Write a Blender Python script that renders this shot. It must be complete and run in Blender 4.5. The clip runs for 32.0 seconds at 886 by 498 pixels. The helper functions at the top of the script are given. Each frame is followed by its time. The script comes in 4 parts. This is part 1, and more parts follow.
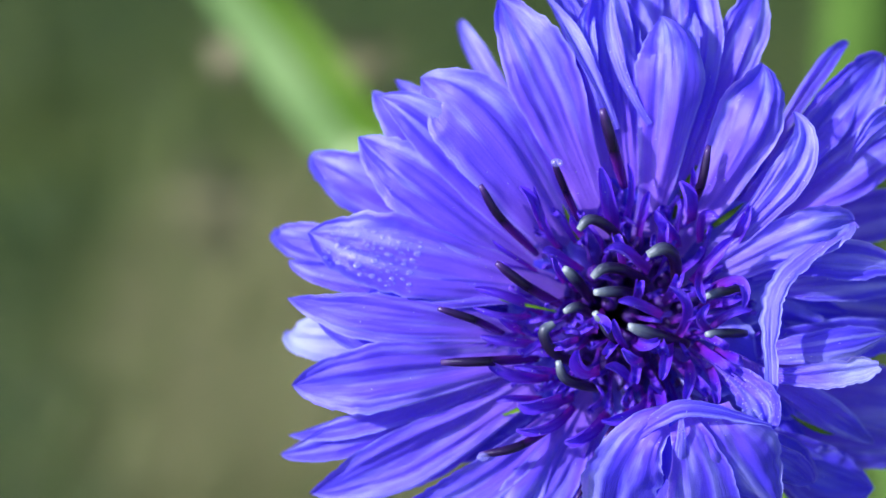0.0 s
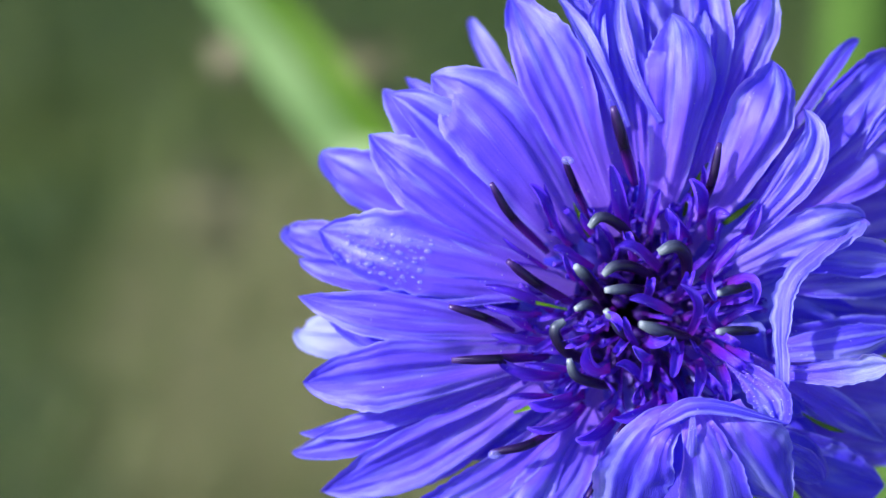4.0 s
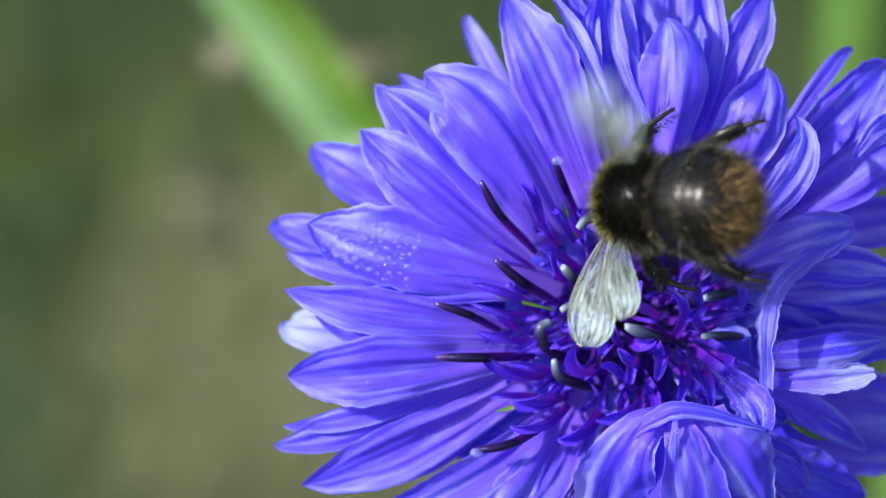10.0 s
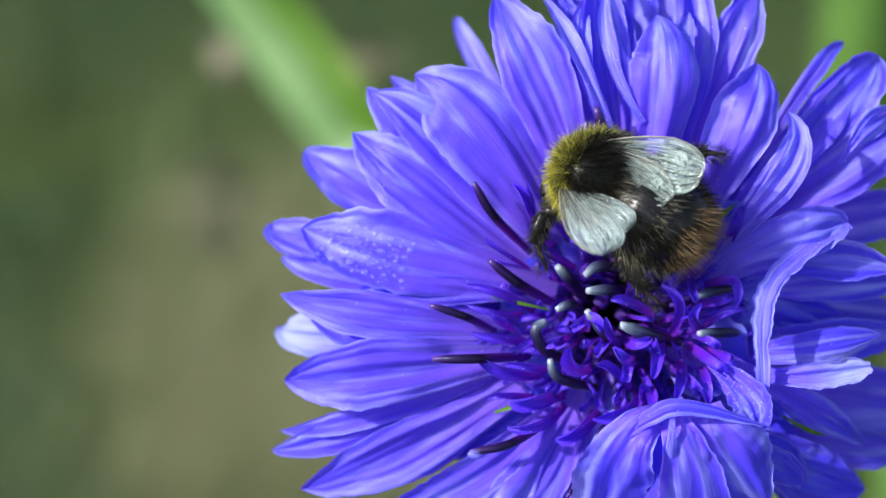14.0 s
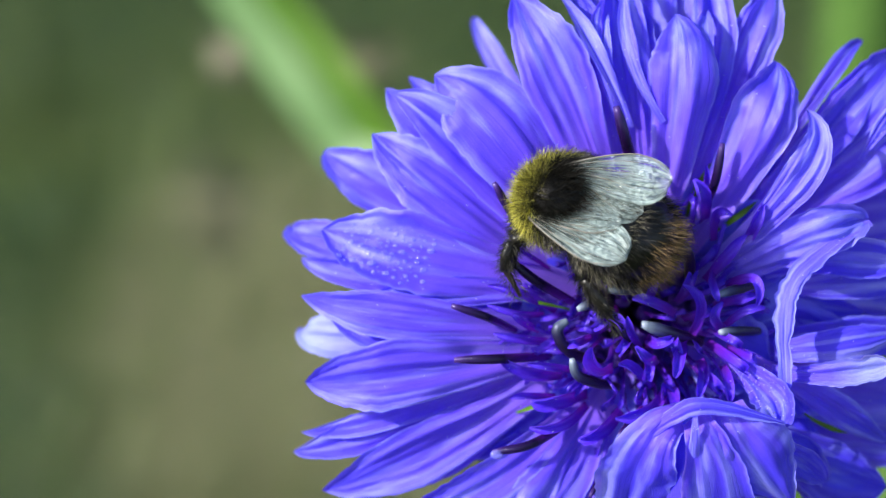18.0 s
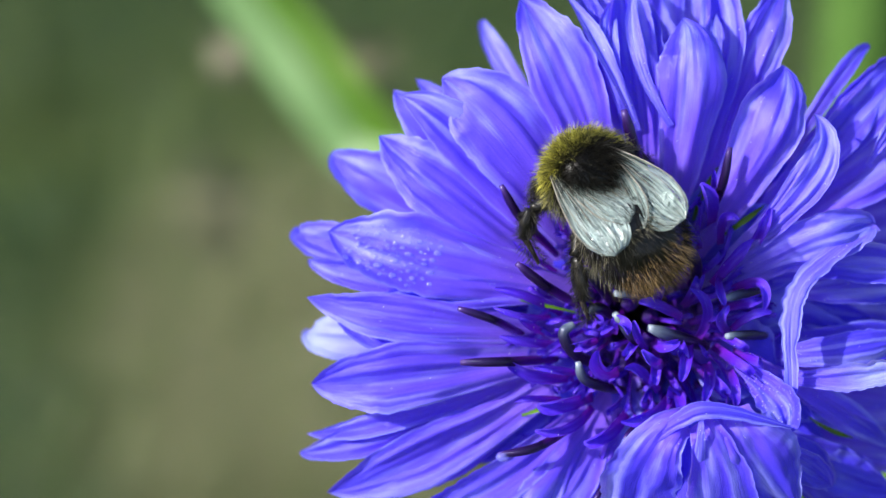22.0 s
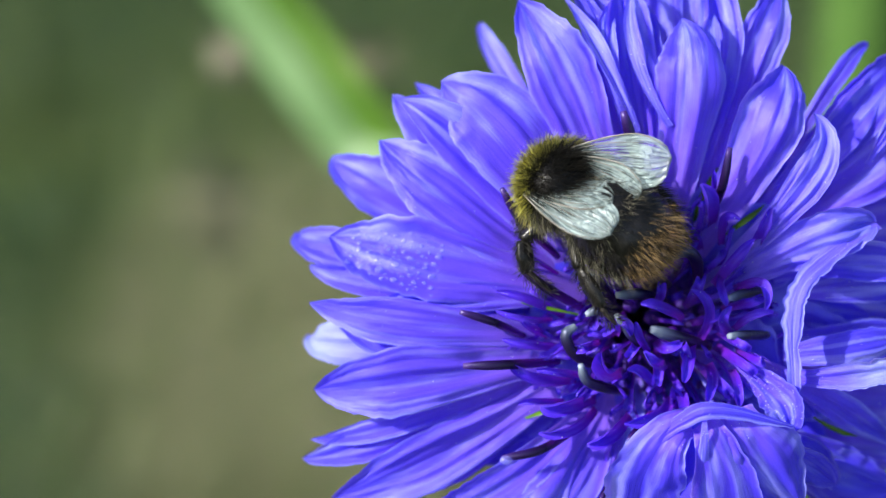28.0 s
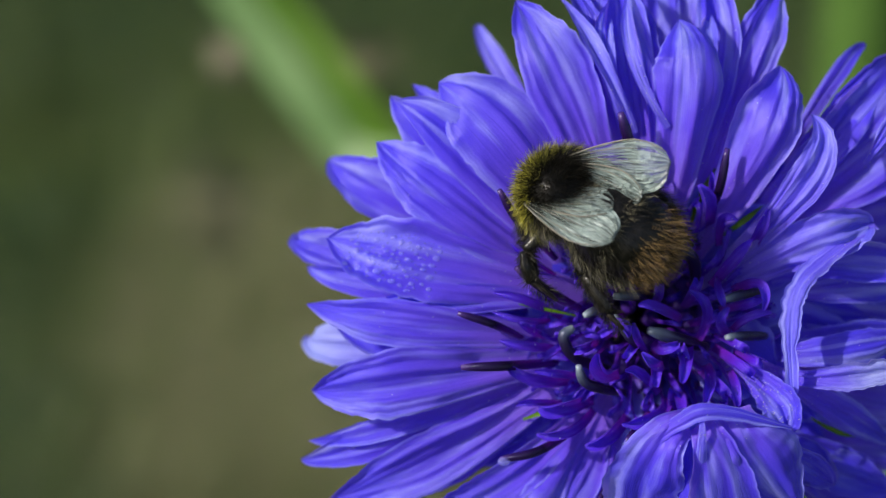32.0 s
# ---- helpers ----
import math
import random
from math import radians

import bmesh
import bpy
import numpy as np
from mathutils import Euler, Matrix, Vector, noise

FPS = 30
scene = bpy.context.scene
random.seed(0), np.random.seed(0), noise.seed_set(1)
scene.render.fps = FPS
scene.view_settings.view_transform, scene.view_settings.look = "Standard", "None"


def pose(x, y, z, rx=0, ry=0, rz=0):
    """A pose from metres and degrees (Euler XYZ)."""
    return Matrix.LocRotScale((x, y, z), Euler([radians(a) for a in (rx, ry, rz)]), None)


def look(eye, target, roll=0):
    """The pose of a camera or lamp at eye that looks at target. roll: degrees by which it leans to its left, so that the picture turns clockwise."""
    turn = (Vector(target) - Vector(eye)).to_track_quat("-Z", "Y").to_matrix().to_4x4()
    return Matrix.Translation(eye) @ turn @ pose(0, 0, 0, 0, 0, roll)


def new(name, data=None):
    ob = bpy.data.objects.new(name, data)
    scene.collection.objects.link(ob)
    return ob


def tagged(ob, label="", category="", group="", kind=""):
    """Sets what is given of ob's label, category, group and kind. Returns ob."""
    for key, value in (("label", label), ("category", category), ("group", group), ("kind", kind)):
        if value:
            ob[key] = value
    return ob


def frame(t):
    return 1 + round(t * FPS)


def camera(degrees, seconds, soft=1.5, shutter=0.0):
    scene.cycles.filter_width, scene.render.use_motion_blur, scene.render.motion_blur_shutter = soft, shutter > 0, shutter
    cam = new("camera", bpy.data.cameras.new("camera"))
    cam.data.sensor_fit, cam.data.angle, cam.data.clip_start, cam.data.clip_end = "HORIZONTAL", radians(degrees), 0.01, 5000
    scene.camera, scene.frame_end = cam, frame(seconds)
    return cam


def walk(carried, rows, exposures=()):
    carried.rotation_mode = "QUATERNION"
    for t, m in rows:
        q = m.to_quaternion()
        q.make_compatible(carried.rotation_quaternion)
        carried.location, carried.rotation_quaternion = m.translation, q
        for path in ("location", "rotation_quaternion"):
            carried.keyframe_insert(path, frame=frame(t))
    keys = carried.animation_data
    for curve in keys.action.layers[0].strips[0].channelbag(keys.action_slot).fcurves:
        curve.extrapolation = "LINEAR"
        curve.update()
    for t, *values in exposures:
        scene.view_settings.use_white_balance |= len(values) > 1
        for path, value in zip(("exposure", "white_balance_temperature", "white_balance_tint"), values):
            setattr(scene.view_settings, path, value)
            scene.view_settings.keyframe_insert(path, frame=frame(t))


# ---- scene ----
# A blue cornflower in a meadow, visited by a bumblebee. Lengths on the flower and the bee are given in millimetres.
MM = 0.001
TILT = 30.0
FOCUS = Vector((0.0, 0.0, 0.42))
EYE = FOCUS + Vector((0, -math.cos(radians(TILT)), math.sin(radians(TILT)))) * 0.178
VIEW = look(EYE, FOCUS)
PLANE = Matrix.Translation(FOCUS) @ VIEW.to_3x3().to_4x4()   # x right, y up, z towards the lens, origin in focus

cam = camera(20, 32.0, soft=1.1, shutter=0.5)
cam.data.dof.use_dof = True
cam.data.dof.focus_distance = 0.1722
cam.data.dof.aperture_fstop = 20.0
walk(cam, [(0, VIEW), (32, VIEW)],
     exposures=[(0, 0.70, 6500, 10), (31.5, 0.70, 6500, 10), (32, -0.07, 7000, 10)])

# ---- light ----
SUN = (PLANE.to_3x3() @ Vector((-0.73, 0.34, 0.60))).normalized()
sun_data = bpy.data.lights.new("sun", "SUN")
sun_data.energy, sun_data.angle, sun_data.color = 4.1, radians(1.0), (1.0, 0.97, 0.94)
sun = new("sun", sun_data)
sun.matrix_world = look(SUN * 3, (0, 0, 0))
world = bpy.data.worlds.new("sky")
scene.world = world
world.use_nodes = True
wn = world.node_tree.nodes
sky = wn.new("ShaderNodeTexSky")
sky.sky_type, sky.sun_disc = "NISHITA", False
sky.dust_density, sky.ozone_density = 2.0, 1.0
sky.sun_elevation = math.asin(SUN.z)
sky.sun_rotation = math.atan2(SUN.x, SUN.y)
world.node_tree.links.new(sky.outputs[0], wn["Background"].inputs[0])
wn["Background"].inputs[1].default_value = 0.15


# ---- materials ----
def material(name, rough=0.5, spec=0.5, metal=0.0):
    m = bpy.data.materials.new(name)
    m.use_nodes = True
    b = m.node_tree.nodes["Principled BSDF"]
    b.inputs["Roughness"].default_value = rough
    b.inputs["Specular IOR Level"].default_value = spec
    b.inputs["Metallic"].default_value = metal
    return m, m.node_tree.nodes, m.node_tree.links, b


def ramp(nodes, stops, mode="LINEAR"):
    r = nodes.new("ShaderNodeValToRGB")
    r.color_ramp.interpolation = mode
    while len(r.color_ramp.elements) < len(stops):
        r.color_ramp.elements.new(0.5)
    for e, (p, c) in zip(r.color_ramp.elements, stops):
        e.position, e.color = p, (*c, 1)
    return r


def mixed(nodes, links, kind, fac, a, b):
    """A colour mix of two sockets or colours by a factor."""
    n = nodes.new("ShaderNodeMix")
    n.data_type, n.blend_type = "RGBA", kind
    for sock, v in ((n.inputs[0], fac), (n.inputs[6], a), (n.inputs[7], b)):
        if isinstance(v, bpy.types.NodeSocket):
            links.new(v, sock)
        elif isinstance(v, tuple):
            sock.default_value = (*v, 1)
        else:
            sock.default_value = v
    return n.outputs[2]


def noise_tex(nodes, links, vec, scale, detail=3.0, rough=0.5):
    n = nodes.new("ShaderNodeTexNoise")
    n.inputs["Scale"].default_value, n.inputs["Detail"].default_value = scale, detail
    n.inputs["Roughness"].default_value = rough
    links.new(vec, n.inputs["Vector"])
    return n.outputs["Fac"]


def scaled(nodes, links, vec, sx, sy, sz, shift=None):
    m = nodes.new("ShaderNodeMapping")
    m.inputs["Scale"].default_value = (sx, sy, sz)
    links.new(vec, m.inputs["Vector"])
    if shift is not None:
        links.new(shift, m.inputs["Location"])
    return m.outputs[0]


def bump(nodes, links, height, b, strength, dist):
    n = nodes.new("ShaderNodeBump")
    n.inputs["Strength"].default_value, n.inputs["Distance"].default_value = strength, dist
    links.new(height, n.inputs["Height"])
    links.new(n.outputs[0], b.inputs["Normal"])
    return n.outputs[0]


def petal_material(name, root, mid, tip, pale, thin=0.34, rough=0.35, edge=0.45, sheen=0.27):
    """A thin petal: colour along its length, painted pale highlights, pale rims and veins, fine ribs, some light let
    through.
    """
    m, n, l, b = material(name, rough, 0.5)
    uv = n.new("ShaderNodeUVMap").outputs[0]
    info = n.new("ShaderNodeObjectInfo")
    obj = n.new("ShaderNodeTexCoord").outputs["Object"]
    sep = n.new("ShaderNodeSeparateXYZ")
    l.new(uv, sep.inputs[0])
    along = ramp(n, [(0.0, root), (0.35, mid), (0.75, tip)])
    l.new(sep.outputs[1], along.inputs[0])
    wide = noise_tex(n, l, scaled(n, l, uv, 1.7, 0.9, 1, info.outputs["Random"]), 2.0, 2.5)
    fine = noise_tex(n, l, scaled(n, l, uv, 30.0, 0.8, 1, info.outputs["Random"]), 2.0, 4, 0.65)
    # broad pale streaks paint highlights on the folds, fuller towards the tip
    band = ramp(n, [(0.48, (0, 0, 0)), (0.76, (1, 1, 1))])
    l.new(wide, band.inputs[0])
    highlight_reach = ramp(n, [(0.1, (0.25, 0.25, 0.25)), (0.75, (1, 1, 1))])
    l.new(sep.outputs[1], highlight_reach.inputs[0])
    c = mixed(n, l, "MIX", mixed(n, l, "MULTIPLY", 1.0, band.outputs[0], highlight_reach.outputs[0]), along.outputs[0], pale)
    e1, e2 = (edge,) * 3, (edge * 0.27,) * 3
    rim = ramp(n, [(0.0, e1), (0.025, e2), (0.06, (0, 0, 0)), (0.94, (0, 0, 0)), (0.975, e2), (1.0, e1)])
    l.new(sep.outputs[0], rim.inputs[0])
    c = mixed(n, l, "MIX", rim.outputs[0], c, pale)
    vein = ramp(n, [(0.30, (0.70, 0.64, 0.90)), (0.50, (1, 1, 1)), (0.70, (1.34, 1.38, 1.10))])
    l.new(fine, vein.inputs[0])
    c = mixed(n, l, "MULTIPLY", 0.62, c, vein.outputs[0])
    blot = ramp(n, [(0.35, (0.90, 0.86, 0.97)), (0.65, (1.10, 1.12, 1.03))])
    l.new(noise_tex(n, l, obj, 420, 3, 0.6), blot.inputs[0])
    c = mixed(n, l, "MULTIPLY", 0.8, c, blot.outputs[0])
    cell = noise_tex(n, l, obj, 9000, 3, 0.7)
    grain = ramp(n, [(0.3, (0.76, 0.74, 0.88)), (0.7, (1.16, 1.16, 1.06))])
    l.new(cell, grain.inputs[0])
    c2 = mixed(n, l, "MULTIPLY", 0.6, c, grain.outputs[0])
    l.new(c2, b.inputs["Base Color"])
    b.inputs["Sheen Weight"].default_value = sheen
    b.inputs["Sheen Roughness"].default_value = 0.4
    b.inputs["Sheen Tint"].default_value = (0.75, 0.78, 1, 1)
    nb = bump(n, l, fine, b, 0.5, 0.00014)
    tr = n.new("ShaderNodeBsdfTranslucent")
    l.new(mixed(n, l, "MULTIPLY", 1.0, c2, (1.45, 0.75, 1.0)), tr.inputs[0])
    l.new(nb, tr.inputs["Normal"])
    mx = n.new("ShaderNodeMixShader")
    mx.inputs[0].default_value = thin
    l.new(b.outputs[0], mx.inputs[1])
    l.new(tr.outputs[0], mx.inputs[2])
    l.new(mx.outputs[0], n["Material Output"].inputs[0])
    return m


def plain(name, a, b_col, scale, rough=0.5, spec=0.5, relief=0.0, dist=0.0002, thin=0.0):
    """Two tones broken up at two scales, with a fine relief."""
    m, n, l, b = material(name, rough, spec)
    co = n.new("ShaderNodeTexCoord").outputs["Object"]
    f1, f2 = noise_tex(n, l, co, scale, 4), noise_tex(n, l, co, scale * 9, 3)
    r = ramp(n, [(0.35, a), (0.65, b_col)])
    l.new(f1, r.inputs[0])
    g = ramp(n, [(0.3, (0.75, 0.75, 0.75)), (0.7, (1.1, 1.1, 1.1))])
    l.new(f2, g.inputs[0])
    c = mixed(n, l, "MULTIPLY", 0.7, r.outputs[0], g.outputs[0])
    l.new(c, b.inputs["Base Color"])
    if relief:
        bump(n, l, f2, b, relief, dist)
    if thin:
        tr = n.new("ShaderNodeBsdfTranslucent")
        l.new(c, tr.inputs[0])
        mx = n.new("ShaderNodeMixShader")
        mx.inputs[0].default_value = thin
        l.new(b.outputs[0], mx.inputs[1])
        l.new(tr.outputs[0], mx.inputs[2])
        l.new(mx.outputs[0], n["Material Output"].inputs[0])
    return m


def graded(name, stops, rough=0.4, spec=0.5, streaks=20.0, relief=0.3):
    """Colour that changes along a tube, with fine lengthwise streaks."""
    m, n, l, b = material(name, rough, spec)
    uv = n.new("ShaderNodeUVMap").outputs[0]
    sep = n.new("ShaderNodeSeparateXYZ")
    l.new(uv, sep.inputs[0])
    r = ramp(n, stops)
    l.new(sep.outputs[1], r.inputs[0])
    f = noise_tex(n, l, scaled(n, l, uv, streaks, 2.0, 1, n.new("ShaderNodeObjectInfo").outputs["Random"]), 1.5, 3)
    g = ramp(n, [(0.3, (0.6, 0.6, 0.65)), (0.7, (1.15, 1.15, 1.15))])
    l.new(f, g.inputs[0])
    l.new(mixed(n, l, "MULTIPLY", 0.8, r.outputs[0], g.outputs[0]), b.inputs["Base Color"])
    b.inputs["Specular Tint"].default_value = (0.72, 0.78, 1.0, 1)
    bump(n, l, f, b, relief, 0.00008)
    return m


PETAL = petal_material("petal_blue", (0.31, 0.145, 0.87), (0.135, 0.072, 0.86), (0.072, 0.050, 0.84), (0.37, 0.42, 1.0))
PETAL_BACK = petal_material("petal_underside", (0.20, 0.08, 0.72), (0.18, 0.17, 0.91), (0.31, 0.38, 0.95), (0.36, 0.43, 0.97))
# paler copy of the blue petal: sunlit lobes and a bright root in colour
PETAL_PALE_LIT = petal_material("petal_pale_lit_blue", (0.30, 0.20, 0.88), (0.155, 0.115, 0.90), (0.15, 0.14, 0.93), (0.40, 0.45, 1.0))
# whitish tip colour paints the sun's highlight on a rolled petal end
PETAL_LIT_TIP = petal_material("petal_lit_tip", (0.12, 0.07, 0.84), (0.14, 0.10, 0.87), (0.34, 0.39, 0.95), (0.44, 0.50, 0.97))
STRAP = petal_material("disc_lobe_violet", (0.165, 0.010, 0.44), (0.110, 0.016, 0.63), (0.098, 0.030, 0.78), (0.18, 0.11, 0.90), 0.28, 0.26, 0.15, 0.05)
# violet tubes, darkened so the shade in the disc's gaps is in their colour
TUBE = petal_material("floret_tube_shaded_violet", (0.03, 0.005, 0.10), (0.04, 0.007, 0.17), (0.055, 0.008, 0.28), (0.07, 0.010, 0.32), 0.25, sheen=0.0)
ANTHER = graded("anther", [(0.0, (0.020, 0.004, 0.050)), (0.45, (0.008, 0.003, 0.022)), (0.60, (0.014, 0.010, 0.044)), (0.80, (0.055, 0.07, 0.12)), (0.92, (0.14, 0.18, 0.23)), (1.0, (0.27, 0.33, 0.40))], 0.30, 0.5)
ANTHER_DARK = graded("anther_dark", [(0.0, (0.14, 0.014, 0.34)), (0.34, (0.07, 0.008, 0.19)), (0.48, (0.008, 0.003, 0.022)), (0.85, (0.016, 0.004, 0.06)), (1.0, (0.06, 0.026, 0.17))], 0.26, 0.42)
BRACT = plain("bract_green", (0.10, 0.17, 0.035), (0.16, 0.24, 0.06), 300, 0.55, 0.4, 0.3)
STEM = plain("stem_green", (0.12, 0.20, 0.05), (0.18, 0.27, 0.09), 200, 0.5, 0.4, 0.3)
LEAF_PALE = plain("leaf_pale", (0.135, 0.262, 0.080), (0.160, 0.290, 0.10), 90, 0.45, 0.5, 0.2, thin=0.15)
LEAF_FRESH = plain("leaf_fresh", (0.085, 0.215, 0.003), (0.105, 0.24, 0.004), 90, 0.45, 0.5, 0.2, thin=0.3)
STALK_FAR = plain("stalk_far", (0.060, 0.135, 0.022), (0.075, 0.16, 0.03), 60, 0.5, 0.4, 0.2)
DRY = plain("dry_seedhead", (0.20, 0.19, 0.13), (0.27, 0.255, 0.18), 200, 0.8, 0.2, 0.4)
DRY_FAR = plain("dry_seedhead_dull", (0.16, 0.165, 0.09), (0.22, 0.215, 0.125), 200, 0.8, 0.2, 0.4)
GRASS = plain("grass_blade", (0.11, 0.165, 0.042), (0.145, 0.20, 0.06), 6, 0.5, 0.4, 0.0, thin=0.3)
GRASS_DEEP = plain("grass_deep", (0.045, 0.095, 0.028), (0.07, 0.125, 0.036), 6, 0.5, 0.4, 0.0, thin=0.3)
GRASS_DRY = plain("grass_dry", (0.215, 0.226, 0.104), (0.265, 0.268, 0.142), 6, 0.6, 0.3, 0.0, thin=0.2)
SOIL = plain("meadow_soil", (0.058, 0.082, 0.028), (0.08, 0.10, 0.037), 5, 0.9, 0.2, 0.6, 0.01)
DEW, _n, _l, _b = material("dew_water", 0.16, 1.0)
_b.inputs["Base Color"].default_value = (0.27, 0.28, 0.94, 1)
_tr = _n.new("ShaderNodeBsdfTransparent")
_mx = _n.new("ShaderNodeMixShader")
_mx.inputs[0].default_value = 0.32
_l.new(_tr.outputs[0], _mx.inputs[1])
_l.new(_b.outputs[0], _mx.inputs[2])
_l.new(_mx.outputs[0], _n["Material Output"].inputs[0])


def fur_material(name, dark, light, rough=0.4):
    """Hairs that differ one by one."""
    m, n, l, b = material(name, rough, 0.3)
    r = ramp(n, [(0.25, dark), (0.95, light)])
    l.new(n.new("ShaderNodeNewGeometry").outputs["Random Per Island"], r.inputs[0])
    l.new(r.outputs[0], b.inputs["Base Color"])
    tr = n.new("ShaderNodeBsdfTranslucent")
    l.new(r.outputs[0], tr.inputs[0])
    mx = n.new("ShaderNodeMixShader")
    mx.inputs[0].default_value = 0.35
    l.new(b.outputs[0], mx.inputs[1])
    l.new(tr.outputs[0], mx.inputs[2])
    l.new(mx.outputs[0], n["Material Output"].inputs[0])
    return m


POLLEN = plain("pollen_white", (0.75, 0.72, 0.78), (0.85, 0.84, 0.88), 2000, 0.6, 0.4)
CUTICLE = plain("bee_cuticle", (0.005, 0.005, 0.005), (0.011, 0.010, 0.009), 900, 0.30, 0.34, 0.15, 0.00005)
EYE_MAT = plain("bee_eye", (0.008, 0.008, 0.010), (0.014, 0.013, 0.014), 1500, 0.12, 0.6)
FUR_BLACK = fur_material("fur_black", (0.003, 0.003, 0.002), (0.022, 0.020, 0.015))
FUR_YELLOW = fur_material("fur_yellow", (0.36, 0.34, 0.03), (0.85, 0.82, 0.16))
FUR_GREY = fur_material("fur_grey", (0.012, 0.011, 0.008), (0.34, 0.32, 0.22))
FUR_OLIVE = fur_material("fur_olive", (0.012, 0.011, 0.005), (0.38, 0.36, 0.09))
FUR_LEG = fur_material("fur_leg", (0.003, 0.003, 0.003), (0.07, 0.065, 0.05))
FUR_AMBER = fur_material("fur_amber", (0.035, 0.022, 0.009), (0.52, 0.35, 0.15))
WING, _n, _l, _b = material("wing_membrane", 0.24, 1.0)
_b.inputs["Base Color"].default_value = (0.62, 0.79, 0.75, 1)
_b.inputs["IOR"].default_value = 2.0
_uv = _n.new("ShaderNodeUVMap").outputs[0]
_rib = noise_tex(_n, _l, scaled(_n, _l, _uv, 2.5, 17.0, 1), 1.2, 3)
_cell = noise_tex(_n, _l, scaled(_n, _l, _uv, 15.0, 9.0, 1), 1.2, 2)
bump(_n, _l, mixed(_n, _l, "ADD", 0.45, _rib, _cell), _b, 1.0, 0.0018)
_tr = _n.new("ShaderNodeBsdfTransparent")
_tr.inputs[0].default_value = (0.84, 0.84, 0.80, 1)
_mx = _n.new("ShaderNodeMixShader")
_sep = _n.new("ShaderNodeSeparateXYZ")
_l.new(_uv, _sep.inputs[0])
# denser outer half and streaks paint the sunlit membrane and its glints
_den = ramp(_n, [(0.0, (0.16, 0.16, 0.16)), (0.40, (0.46, 0.46, 0.46)), (0.75, (0.80, 0.80, 0.80)), (1.0, (0.66, 0.66, 0.66))])
_l.new(_sep.outputs[0], _den.inputs[0])
_glint = ramp(_n, [(0.36, (0.45, 0.45, 0.45)), (0.56, (1.1, 1.1, 1.1))])
_l.new(_rib, _glint.inputs[0])
_l.new(mixed(_n, _l, "MULTIPLY", 1.0, _den.outputs[0], _glint.outputs[0]), _mx.inputs[0])
_l.new(_tr.outputs[0], _mx.inputs[1])
_l.new(_b.outputs[0], _mx.inputs[2])
_l.new(_mx.outputs[0], _n["Material Output"].inputs[0])
TARSUS = plain("bee_foot", (0.010, 0.008, 0.006), (0.028, 0.020, 0.013), 900, 0.4, 0.4)
VEIN = plain("wing_vein", (0.16, 0.15, 0.12), (0.24, 0.22, 0.18), 900, 0.4, 0.5)


# ---- building helpers ----
def mesh_of(name, verts, faces, mat, uvs=None, smooth=True):
    me = bpy.data.meshes.new(name)
    me.from_pydata([tuple(v) for v in verts], [], faces)
    if uvs is not None:
        layer = me.uv_layers.new(name="UVMap")
        idx = np.empty(len(me.loops), dtype=np.int32)
        me.loops.foreach_get("vertex_index", idx)
        layer.data.foreach_set("uv", np.asarray(uvs, dtype=np.float32)[idx].ravel())
    me.materials.append(mat)
    me.polygons.foreach_set("use_smooth", [smooth] * len(me.polygons))
    me.update()
    return me


def put(name, me, parent, label=""):
    ob = new(name, me)
    ob.parent = parent
    return tagged(ob, label)


def thing(name, label, category, m=None, group="", kind=""):
    ob = new(name)
    ob.empty_display_size = 0.01
    if m is not None:
        ob.matrix_world = m
    return tagged(ob, label, category, group, kind)


def spline(points, n):
    """n + 1 points on a smooth curve through the given ones (metres)."""
    p = [Vector(q) * MM for q in points]
    p = [p[0] * 2 - p[1]] + p + [p[-1] * 2 - p[-2]]
    out = []
    for k in range(n + 1):
        s = k / n * (len(p) - 3)
        i = min(int(s), len(p) - 4)
        f = s - i
        a, b, c, d = p[i:i + 4]
        out.append(0.5 * ((2 * b) + (c - a) * f + (2 * a - 5 * b + 4 * c - d) * f * f + (3 * b - a - 3 * c + d) * f ** 3))
    return out


def tube(name, points, radii, mat, n=10, sides=10, flat=1.0):
    """A closed, tapered, curved tube through points; radii in mm at even steps."""
    line = spline(points, n)
    verts, faces, uvs = [], [], []
    side = None
    for k, q in enumerate(line):
        t = (line[min(k + 1, n)] - line[max(k - 1, 0)]).normalized()
        if side is None:
            side = t.orthogonal().normalized()
        side = (side - t * side.dot(t)).normalized()
        up = t.cross(side)
        s = k / n * (len(radii) - 1)
        i = min(int(s), len(radii) - 2)
        r = (radii[i] + (radii[i + 1] - radii[i]) * (s - i)) * MM
        for j in range(sides):
            a = 2 * math.pi * j / sides
            verts.append(q + side * (math.cos(a) * r) + up * (math.sin(a) * r * flat))
            uvs.append((j / sides, k / n))
    for k in range(n):
        for j in range(sides):
            a, b = k * sides + j, k * sides + (j + 1) % sides
            faces.append((a, b, b + sides, a + sides))
    faces.append(tuple(range(sides))[::-1])
    faces.append(tuple(n * sides + j for j in range(sides)))
    return mesh_of(name, verts, faces, mat, uvs)


